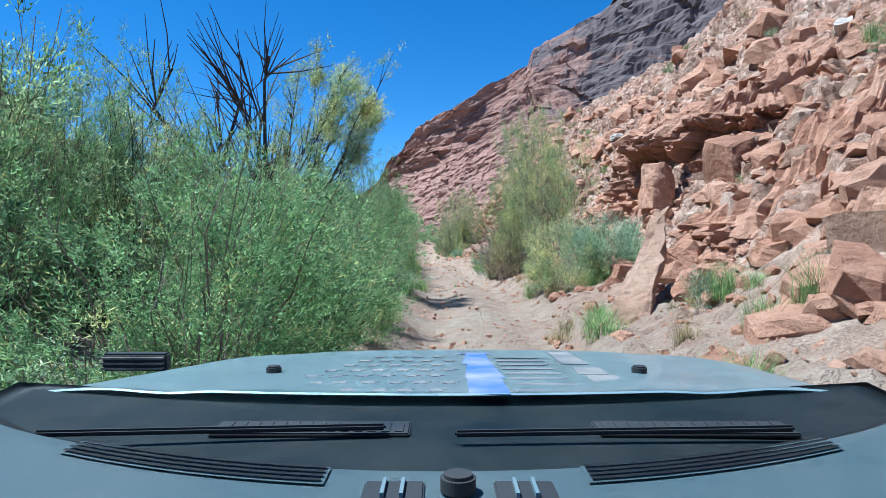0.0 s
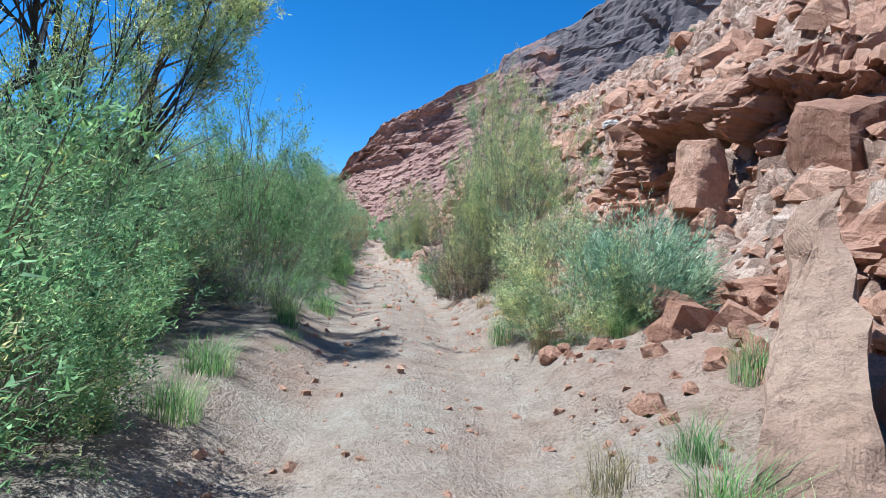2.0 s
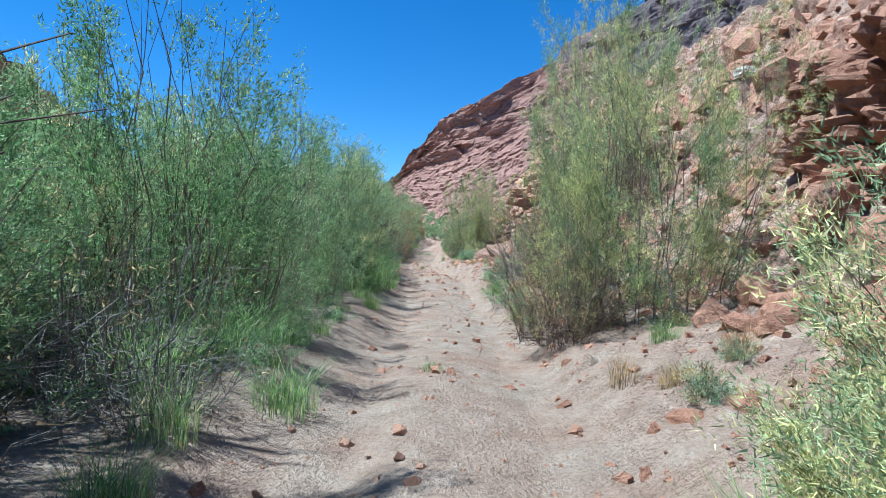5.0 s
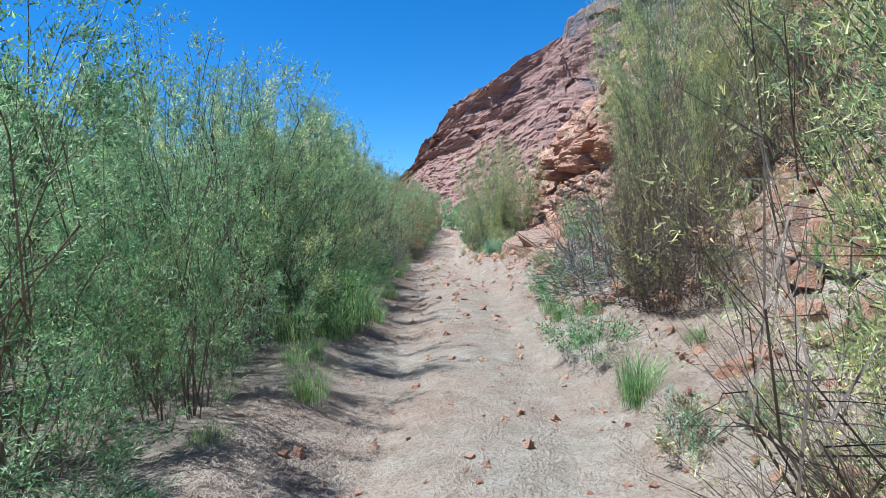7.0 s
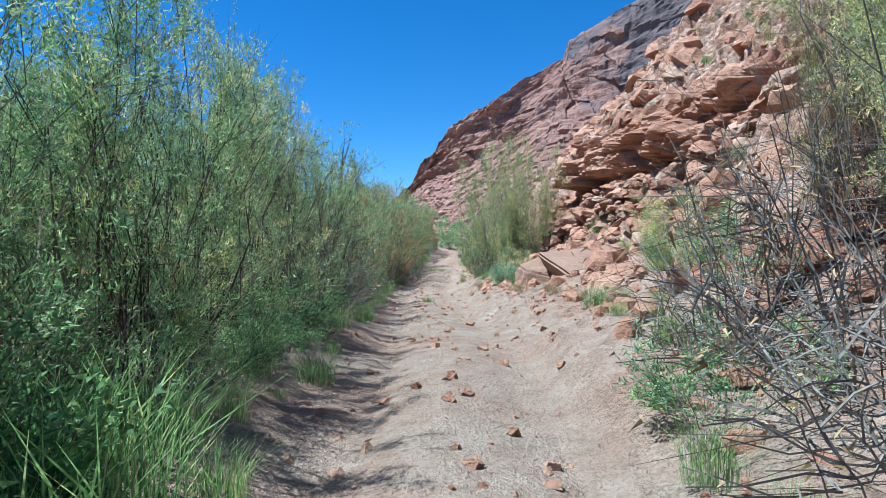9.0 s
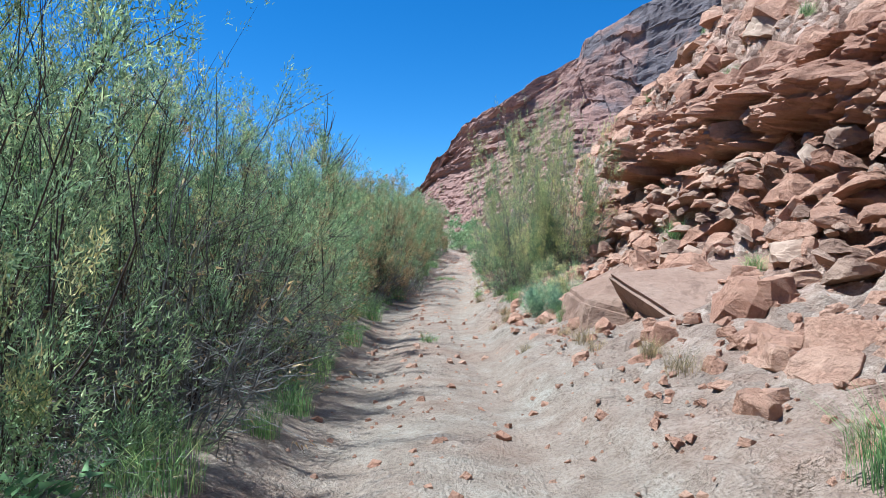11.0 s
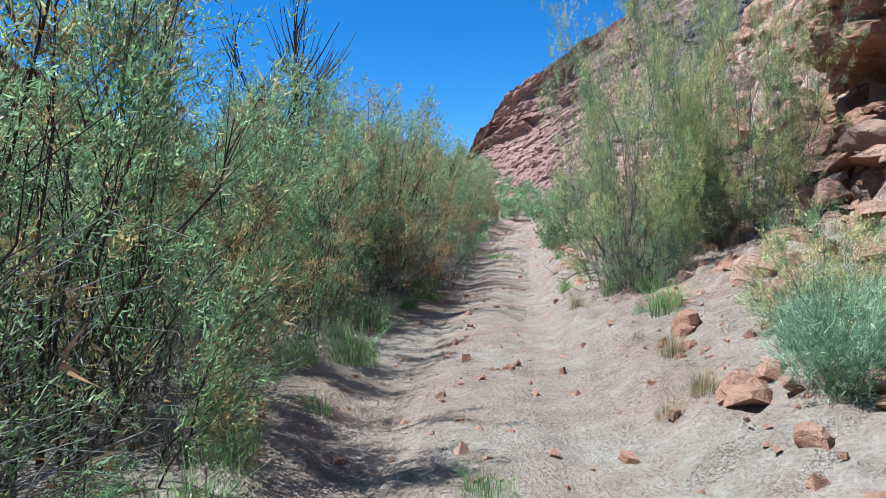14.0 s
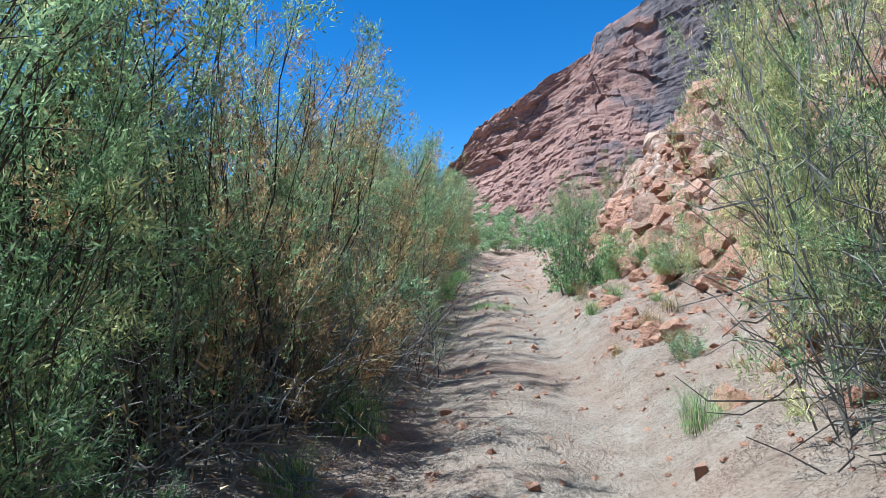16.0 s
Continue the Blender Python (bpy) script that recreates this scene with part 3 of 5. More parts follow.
back_willow = shrub("willow", "tall green willow at the back of the thicket", "shrub", 9, 6.4, 2.5, 20, 8, 24, (0.22, 0.065), M_WILLOW, M_BARK, THICKET, None, 0.12, 0.026, 1.2, 0.5, 0.22, 0.55, tuft=12)
back_tama = shrub("tamarisk", "tall grey-green tamarisk at the back of the thicket", "shrub", 10, 6.6, 2.5, 20, 8, 24, (0.23, 0.06), M_TAMA, M_BARK, THICKET, None, 0.12, 0.026, 1.3, 0.5, 0.2, 0.55, tuft=12)
undergrowth = shrub("undergrowth", "low tangled green undergrowth with dead grey twigs", "shrub", 21, 1.3, 1.1, 26, 4, 22, (0.085, 0.017), M_WILLOW, M_BARK, "undergrowth of the thicket", (M_SAGE, 0.35, "grey-green sprays"), 0.03, 0.008, 0.4, 0.6, 0.1, 0.6, 0, 0.5, 0.7, 0.55, brush=50, brush_mat=M_DEAD, tuft=9, shell=0.4)
dead_brush = shrub("dead_brush", "heap of bare grey dead brushwood at the foot of the thicket", "brushwood", 22, 1.7, 1.3, 44, 4, 3, (0.06, 0.012), M_RUST, M_DEAD, "dead brushwood", None, 0.1, 0.008, 0.7, 0.8, 0.1, 0.7, 0.5, 0.35, 0.6, 0.4, brush=170, brush_mat=M_DEAD, bare=0.6, tuft=3)
rabbit = shrub("rabbitbrush", "blue-green rabbitbrush with fine upright stems on the bank", "shrub", 11, 1.45, 1.0, 150, 5, 16, (0.12, 0.011), M_SAGE, M_SAGE, LOW, None, 0.25, 0.005, 0.42, 0.3, 0.05, 0.4, 0, 0.35, 0.7, 0.4, tuft=4, shell=0.5)
bank_tama = shrub("tamarisk", "light green young tamarisk on the bank", "shrub", 12, 2.1, 1.25, 46, 8, 70, (0.055, 0.0075), M_TAMA, M_BARK, LOW, (M_TAMY, 0.4, YEL), 0.04, 0.009, 0.6, 0.55, 0.11, 0.65, 0, 0.45, 0.72, 0.4, tuft=12, shell=0.3)
green_bush = shrub("bush", "bright green leafy bush beside the track", "shrub", 13, 1.3, 0.8, 46, 5, 30, (0.065, 0.024), M_WILLOW, M_BARK, LOW, None, 0.05, 0.01, 0.4, 0.5, 0.1, 0.7, 0, 0.35, 0.75, 0.35, tuft=10)
leaning_tama = shrub("tamarisk", "tall yellow-green tamarisk leaning out of the thicket", "tree", 14, 6.5, 1.3, 14, 16, 110, (0.07, 0.012), M_TAMY, M_DARKBARK, THICKET, (M_TAMA, 0.35, "green sprays"), 0.55, 0.034, 0.9, 0.6, 0.14, 0.65, 0, 0.0, 0.8, 0.15, lean=(0.24, 0.0), shell=0.2, tuft=18)
dead_tree = shrub("dead_tree", "bare dark tree with dead branching limbs", "tree", 15, 6.3, 2.0, 8, 26, 1, (0.05, 0.006), M_DEAD, M_DARKBARK, "", None, 0.25, 0.075, 1.9, 0.5, 0.05, 0.4, 0, 0.0, 0.8, 0.12, bare=0.8, brush=140, brush_mat=M_DARKBARK, wander=0.05)
weed = shrub("weed", "small grey-green weed on the stony slope", "shrub", 16, 0.7, 0.45, 22, 5, 16, (0.06, 0.012), M_SAGE, M_BARK, "weeds on the slope", (M_STRAW, 0.3, "dry stalks"), 0.1, 0.006, 0.25, 0.5, 0.05, 0.5, 0, 0.4, 0.75, 0.4, tuft=5)


def grass(name, label, seed, height, radius, count, width, material, group):
    """A clump of arching blades, three joints each."""
    rng = np.random.RandomState(seed)
    a, r = rng.rand(count) * 2 * np.pi, np.sqrt(rng.rand(count)) * radius
    foot = np.stack([np.cos(a) * r, np.sin(a) * r, np.full(count, -0.04)], 1)
    lean = rng.normal(size=(count, 2)) * 0.22 + np.stack([np.cos(a), np.sin(a)], 1) * 0.25 * (r / radius)[:, None]
    h = height * (0.45 + 0.65 * rng.rand(count))
    mid = foot + np.concatenate([lean * 0.35, np.ones((count, 1))], 1) * (h * 0.55)[:, None]
    tip = foot + np.concatenate([lean * 1.3, np.ones((count, 1))], 1) * h[:, None]
    side = np.stack([-np.sin(a), np.cos(a), a * 0], 1) * (width * (0.6 + 0.8 * rng.rand(count)))[:, None]
    v = np.stack([foot - side * 0.5, foot + side * 0.5, mid + side * 0.4, mid - side * 0.4, tip + side * 0.05, tip - side * 0.05], 1).reshape(-1, 3)
    i = np.arange(count)[:, None] * 6
    f = np.concatenate([i + [0, 1, 2, 3], i + [3, 2, 4, 5]])
    ob = new(name, mesh_np(name, v, f, material))
    return tagged(ob, label, "grass", group)


tuft_green = grass("grass_tuft", "fresh green grass tuft at the edge of the track", 61, 0.62, 0.38, 260, 0.010, M_GRASS, "grass along the track")
tuft_low = grass("grass_tuft", "low green grass growing in the track", 62, 0.32, 0.3, 200, 0.007, M_GRASS, "grass along the track")
tuft_straw = grass("grass_tuft", "dry straw-coloured bunch grass on the bank", 63, 0.48, 0.24, 190, 0.006, M_STRAW, "bunch grass on the bank")
tuft_mixed = grass("grass_tuft", "yellow-green bunch grass on the stony bank", 64, 0.58, 0.3, 240, 0.007, M_GRASS, "bunch grass on the bank")


def scatter_thicket():
    rng = random.Random(12)
    far = [back_willow, back_tama]
    # front row along the track's edge
    y = 8.6
    while y < 14.9:
        stand(willow_near, float(track_x(y)) - 2.5 - rng.uniform(0, 0.3), y, rng.uniform(0.9, 1.02), rng.uniform(0, 360), rng.uniform(0.85, 1.05))
        y += rng.uniform(1.5, 2.0)
    y = 16.6
    while y < 21.5:
        s = rng.uniform(0.68, 0.8)
        stand(rng.choice([willow_tall, tama_green]), -3.9 - rng.uniform(0, 0.5), y, s, rng.uniform(0, 360), s * rng.uniform(0.95, 1.1))
        y += rng.uniform(1.3, 1.8)
    while y < 84:
        if not 35.2 < y < 46.8:
            s = rng.uniform(0.6, 0.75) if rng.random() < 0.2 else rng.uniform(0.82, 1.02)
            x = float(track_x(y)) - 1.15 - 1.85 * s - rng.uniform(0, 0.3)
            kind = rng.choice([willow_tall, tama_green, willow_tall] if y < 37 else [tama_green, willow_tall, willow_tall, tama_mixed] if y < 53 else [tama_mixed, tama_green, tama_mixed])
            stand(kind, x, y, s, rng.uniform(0, 360), s * rng.uniform(0.95, 1.25))
        y += rng.uniform(1.4, 1.9)
    y = 11.0
    while y < 86:
        x = float(track_x(y)) - 5.6 - rng.uniform(0, 1.0)
        s = rng.uniform(0.5, 0.68) if 12.5 < y < 25 else rng.uniform(0.75, 1.1)
        stand(rng.choice([mid_willow, mid_tama, mid_tama] if y < 46 else [mid_tama, mid_mixed]), x, y, s, rng.uniform(0, 360), s * rng.uniform(1.0, 1.22))
        y += rng.uniform(1.9, 2.6)
    for off, gap in ((8.8, 2.9), (13.0, 4.6)):
        y = 11.0
        while y < 96:
            x = float(track_x(y)) - off - rng.uniform(-0.8, 0.8)
            stand(rng.choice(far), x, y, rng.uniform(0.85, 1.1), rng.uniform(0, 360), rng.uniform(0.5, 0.65) if 12 < y < 30 else rng.uniform(0.7, 0.95))
            y += rng.uniform(gap * 0.75, gap * 1.25)
    # tangle and dead wood at the foot of the thicket
    y = 7.0
    while y < 84:
        x = float(track_x(y)) - (2.6 if y < 15 else 4.0 if y < 21 else 3.0) - rng.uniform(0, 1.1)
        s = rng.uniform(0.65, 1.15)
        stand(dead_brush if rng.random() < (0.25 if y < 36 else 1.0 if 40 < y < 47 else 0.42) and y > 20 else undergrowth, x, y, s, rng.uniform(0, 360), s * rng.uniform(0.75, 1.1))
        if y > 20 and not 40.5 < y < 46.8 and rng.random() < 0.75:
            s = rng.uniform(0.4, 0.7)
            stand(rng.choice([undergrowth, undergrowth, dead_brush]), float(track_x(y)) - 1.95 - rng.uniform(0, 0.5), y + 0.5, s, rng.uniform(0, 360), s * rng.uniform(0.7, 1.1))
        y += rng.uniform(0.9, 1.5)
    # grass at the foot of the thicket
    y = 7.0
    while y < 74:
        x = float(track_x(y)) - 1.35 - rng.uniform(0, 0.6)
        stand(rng.choice([tuft_green, tuft_green, tuft_low, tuft_mixed]), x, y, rng.uniform(0.55, 1.0), rng.uniform(0, 360))
        y += rng.uniform(0.5, 1.5)
    # bunch grass on the bank
    for _ in range(120):
        y = rng.uniform(7, 72)
        x = float(track_x(y)) + 1.4 + abs(rng.gauss(0, 1.5))
        stand(rng.choice([tuft_straw, tuft_straw, tuft_mixed, tuft_mixed, weed]), x, y, rng.uniform(0.45, 1.0), rng.uniform(0, 360))
    for _ in range(70):
        y = rng.uniform(8, 75)
        x = float(track_x(y)) + rng.uniform(5, 17)
        stand(rng.choice([tuft_straw, tuft_mixed, weed, weed]), x, y, rng.uniform(0.7, 1.3), rng.uniform(0, 360))


scatter_thicket()
for kind, x, y, s, sz, turn in (
    # out of the thicket
    (willow_tall, -4.9, 14.4, 0.85, 1.05, 0), (tama_green, -4.7, 13.2, 0.8, 1.12, 250), (willow_tall, -5.2, 16.2, 0.85, 1.02, 300), (willow_tall, -5.7, 12.8, 0.9, 1.12, 60), (willow_tall, -6.9, 14.2, 1.0, 1.2, 130), (willow_tall, -5.4, 11.2, 0.8, 1.05, 200), (tama_green, -5.9, 14.6, 0.9, 1.1, 20), (tama_green, -6.3, 12.0, 0.9, 1.1, 100),
    (tama_mixed, -4.1, 57.4, 0.95, 1.0, 10), (tama_mixed, -4.2, 59.8, 0.95, 1.05, 130), (tama_mixed, -4.2, 62.4, 0.98, 1.08, 250), (tama_green, -4.3, 65.0, 0.9, 0.98, 70), (tama_mixed, -4.6, 67.2, 1.0, 1.1, 20), (tama_green, -4.4, 69.8, 0.95, 1.0, 140), (tama_green, -4.8, 55.2, 1.0, 1.05, 190), (tama_green, -5.8, 57.6, 1.0, 1.1, 300),
    (tama_bare, -3.2, 42.0, 0.9, 1.05, 40), (tama_bare, -3.0, 44.0, 0.85, 0.9, 170), (tama_bare, -3.2, 46.0, 0.9, 0.9, 290), (tama_green, -5.3, 41.8, 0.95, 1.08, 10), (tama_green, -5.2, 44.2, 0.95, 1.0, 80), (tama_mixed, -5.0, 46.4, 0.95, 1.0, 190), (tama_bare, -3.3, 60.6, 0.8, 0.75, 30), (tama_bare, -3.3, 23.0, 0.75, 0.7, 130), (tama_green, -3.3, 32.2, 0.85, 0.95, 20), (tama_green, -3.5, 34.3, 0.8, 0.9, 220), (tama_green, -3.0, 24.6, 0.75, 0.78, 120),
    (dead_tree, -4.2, 18.8, 1.1, 1.15, 30), (leaning_tama, -3.6, 19.3, 1.0, 1.0, 0), (willow_near, -2.8, 18.0, 0.8, 0.95, 210), (willow_near, -2.9, 20.0, 0.82, 0.95, 330), (willow_near, -2.7, 16.6, 0.8, 0.95, 60), (willow_near, -3.7, 18.6, 0.85, 1.0, 170), (willow_near, -3.7, 20.8, 0.85, 1.05, 280), (willow_near, -4.0, 22.6, 0.9, 1.1, 20),
    (willow_near, -2.5, 14.6, 0.85, 1.0, 10), (dead_brush, -2.7, 19.4, 1.2, 1.15, 0), (dead_brush, -2.9, 17.9, 1.1, 0.9, 130), (undergrowth, -2.0, 20.4, 0.7, 0.6, 20), (tuft_green, -1.6, 21.2, 1.3, 1.2, 30), (tuft_green, -1.5, 22.3, 1.4, 1.2, 90), (tuft_green, -1.4, 23.4, 1.3, 1.2, 200),
    (tama_green, -2.8, 39.5, 0.82, 1.08, 75), (tama_green, -2.9, 37.6, 0.85, 1.08, 310), (tama_green, -2.6, 36.0, 0.8, 1.0, 200), (tuft_green, -1.3, 32.6, 1.5, 1.5, 0), (tuft_green, -1.7, 33.5, 1.6, 1.6, 50), (tuft_green, -1.8, 31.6, 1.3, 1.3, 100), (green_bush, -2.0, 32.6, 1.0, 0.9, 10), (green_bush, -2.2, 38.0, 1.0, 0.75, 40),
    (tuft_green, -2.2, 37.0, 1.2, 1.0, 0), (tuft_green, -1.9, 36.2, 1.2, 1.0, 60), (dead_tree, -6.3, 57.5, 0.8, 0.9, 300),
    (tama_green, -3.9, 41.0, 0.88, 1.25, 330), (tama_green, -3.9, 43.2, 0.88, 1.2, 240), (tama_green, -3.8, 45.4, 0.85, 1.0, 20), (dead_brush, -2.5, 40.9, 1.0, 1.2, 120), (dead_brush, -3.4, 45.2, 1.1, 1.2, 210), (dead_brush, -3.6, 58.8, 1.3, 1.5, 300), (dead_brush, -2.9, 26.3, 1.0, 1.1, 45),
    # the bank on the other side
    (rabbit, 4.0, 18.5, 0.95, 1.0, 0), (bank_tama, 3.1, 18.4, 0.85, 0.9, 40), (weed, 4.3, 17.2, 1.0, 1.0, 0), (tuft_mixed, 3.9, 15.2, 0.9, 0.9, 0), (weed, 4.0, 12.5, 1.5, 1.8, 0), (tuft_mixed, 4.15, 12.2, 1.0, 1.1, 40), (weed, 4.2, 12.9, 1.2, 1.3, 130), (tuft_mixed, 3.7, 10.2, 1.1, 1.0, 0), (tuft_mixed, 4.05, 9.9, 1.1, 1.1, 70), (weed, 4.4, 10.4, 1.1, 1.1, 200), (tuft_green, 2.45, 12.3, 0.9, 0.8, 20), (tuft_mixed, 2.6, 13.2, 0.9, 0.8, 220), (tuft_straw, 2.1, 13.6, 1.3, 0.9, 90), (tuft_straw, 2.35, 14.1, 1.1, 0.8, 10), (weed, 6.9, 17.2, 1.3, 1.4, 50), (weed, 7.6, 22.9, 1.2, 1.2, 90),
    (tama_yellow, 3.75, 25.3, 0.84, 1.27, 10), (tama_brown, 2.4, 25.0, 0.42, 0.5, 70), (tama_brown, 3.2, 31.0, 0.95, 1.2, 20), (tama_brown, 3.7, 33.0, 1.05, 1.3, 160), (tama_brown, 5.0, 31.6, 1.0, 1.2, 250), (tama_yellow, 5.0, 35.5, 1.0, 1.1, 120),
    (undergrowth, 1.95, 30.4, 0.75, 0.9, 0), (undergrowth, 2.2, 34.2, 0.8, 0.9, 70), (dead_brush, 2.9, 32.4, 1.1, 1.2, 0), (dead_brush, 3.2, 34.2, 1.2, 1.2, 100), (dead_brush, 2.8, 35.4, 1.1, 1.0, 220), (undergrowth, 3.4, 36.4, 1.0, 1.0, 300), (dead_brush, 3.9, 35.8, 1.3, 1.3, 40), (weed, 2.2, 27.6, 1.2, 1.2, 0), (bank_tama, 3.4, 38.6, 0.7, 0.65, 20), (tama_brown, 4.1, 35.4, 0.95, 1.25, 280), (tama_yellow, 4.5, 34.0, 0.85, 1.2, 80),
    (dead_brush, -4.0, 56.2, 1.2, 1.2, 0), (dead_brush, -4.1, 58.0, 1.3, 1.2, 90), (dead_brush, -1.9, 21.0, 0.9, 0.8, 30), (dead_brush, -3.1, 42.3, 1.3, 1.5, 20), (dead_brush, -3.4, 44.3, 1.3, 1.4, 80), (dead_brush, -3.3, 46.2, 1.1, 1.2, 160), (dead_brush, -2.4, 31.0, 0.9, 0.9, 50), (dead_brush, -2.6, 34.6, 1.0, 1.0, 250), (tama_yellow, 0.95, 56.0, 0.85, 1.08, 200), (tama_yellow, 2.7, 55.9, 0.8, 1.0, 20), (tama_yellow, 1.7, 57.8, 0.8, 0.95, 110), (tama_bare, 0.8, 55.0, 0.55, 0.5, 90), (bank_tama, 1.7, 50.6, 0.6, 0.62, 90), (rabbit, 1.25, 49.4, 0.45, 0.5, 0), (bank_tama, 1.5, 63.5, 0.6, 0.55, 200),
    (green_bush, -0.1, 67.0, 0.95, 1.5, 0), (bank_tama, 1.2, 67.5, 0.7, 0.6, 30), (tama_green, 0.7, 74.5, 0.75, 0.75, 30), (tama_green, 1.6, 79, 0.6, 0.6, 80), (tama_green, 1.6, 84, 0.6, 0.6, 180), (tama_mixed, 5.0, 90, 0.8, 0.7, 80),
    (back_tama, -2.2, 88, 0.7, 0.55, 0), (back_willow, -0.6, 92, 0.7, 0.5, 80), (back_tama, 1.2, 96, 0.8, 0.55, 30), (back_willow, 3.8, 99, 0.8, 0.55, 200), (back_tama, 7.0, 101, 0.9, 0.6, 90), (back_willow, -3.5, 95, 0.9, 0.65, 40), (back_tama, 10.5, 104, 0.9, 0.6, 10),
    (tuft_low, 0.66, 23.4, 0.8, 0.8, 0), (tuft_low, -1.0, 48.6, 1.0, 1.2, 30), (tuft_low, -2.2, 67.2, 1.8, 1.2, 60), (tuft_low, -1.7, 66.6, 1.3, 1.0, 160)):
    stand(kind, x, y, s, turn, sz)


# ---------------------------------------------------------------- rocks that can be told apart
def hewn_mesh(name, size, seed, material, taper=0.9, skew=(0, 0), rough=0.06, cuts=6, chip=0.5):
    """A blocky stone: a box with taper and skew, chipped at the edges and roughened. Its foot is at z = 0."""
    rng = random.Random(seed)
    bm = bmesh.new()
    bmesh.ops.create_cube(bm, size=1.0)
    if cuts:
        bmesh.ops.subdivide_edges(bm, edges=bm.edges[:], cuts=cuts, use_grid_fill=True)
    off = Vector((rng.uniform(-50, 50), rng.uniform(-50, 50), rng.uniform(-50, 50)))
    planes = [(Vector((rng.choice((-1, 1)) * rng.uniform(0.4, 1), rng.choice((-1, 1)) * rng.uniform(0.4, 1), rng.uniform(-0.5, 1))).normalized(), rng.uniform(0.42, 0.62)) for _ in range(7)]
    unit = (size[0] * size[1] * size[2]) ** (1 / 3)
    for v in bm.verts:
        p = v.co.copy()
        for d, c in planes:
            over = p.dot(d) - c
            if over > 0:
                p -= d * over * chip
        h = p.z + 0.5
        k = 1 + (taper - 1) * h
        p = Vector(((p.x * k + skew[0] * h) * size[0], (p.y * k + skew[1] * h) * size[1], h * size[2]))
        q = p / unit
        p += Vector((noise.noise(q * 1.6 + off), noise.noise(q * 1.6 + off * 1.7), noise.noise(q * 1.6 - off))) * rough * unit
        p += Vector((noise.noise(q * 5 + off), noise.noise(q * 5 - off), noise.noise(q * 5 + off * 0.3))) * rough * 0.55 * unit
        v.co = p
    me = bpy.data.meshes.new(name)
    bm.to_mesh(me)
    bm.free()
    me.materials.append(material)
    return me


def hewn(x, y, z, size, seed, material, label, turn=0, tilt=(0, 0), name="boulder", **more):
    ob = new(name, hewn_mesh(name, size, seed, material, **more))
    ob.matrix_basis = pose(x, y, z, tilt[0], tilt[1], turn)
    return tagged(ob, label, "rock")


hewn(2.92, 12.95, -0.2, (0.56, 0.5, 3.4), 31, M_BROWN, "long brown sandstone slab leaning against the stony bank", -31, (-48, 0), "leaning_slab", taper=0.6, rough=0.12, cuts=16, chip=0.75)
hewn(5.85, 9.7, 0.15, (1.9, 2.2, 1.6), 32, M_BROWN, "large brown boulder with a shaded hollow side", 25, (0, 6), taper=1.25, rough=0.08, cuts=9)
hewn(7.8, 19.8, 3.3, (1.5, 1.4, 0.95), 33, M_ROCK, "flat-faced brown boulder perched on the slope", 15, (12, -18), taper=0.8, cuts=8)
hewn(6.35, 21.6, 2.5, (0.85, 0.8, 1.3), 34, M_ROCK, "square red sandstone block under a ledge", 14, (-3, 4), taper=0.95, rough=0.07, cuts=8, chip=0.5)
hewn(-2.4, 21.9, -0.15, (1.5, 0.9, 0.42), 40, M_PALE, "low pale rock ledge in the grass", 10, (0, 0), taper=0.85, rough=0.08, cuts=7)


def window(y, z, y0, y1, z0, z1):
    """1 inside a patch of a rock face, 0 outside, with a narrow edge."""
    soft = lambda q: 1 / (1 + np.exp(-np.clip(q, -30, 30)))
    return soft((y - y0) / 0.12) * soft((y1 - y) / 0.12) * soft((z - z0) / 0.05) * soft((z1 - z) / 0.05)


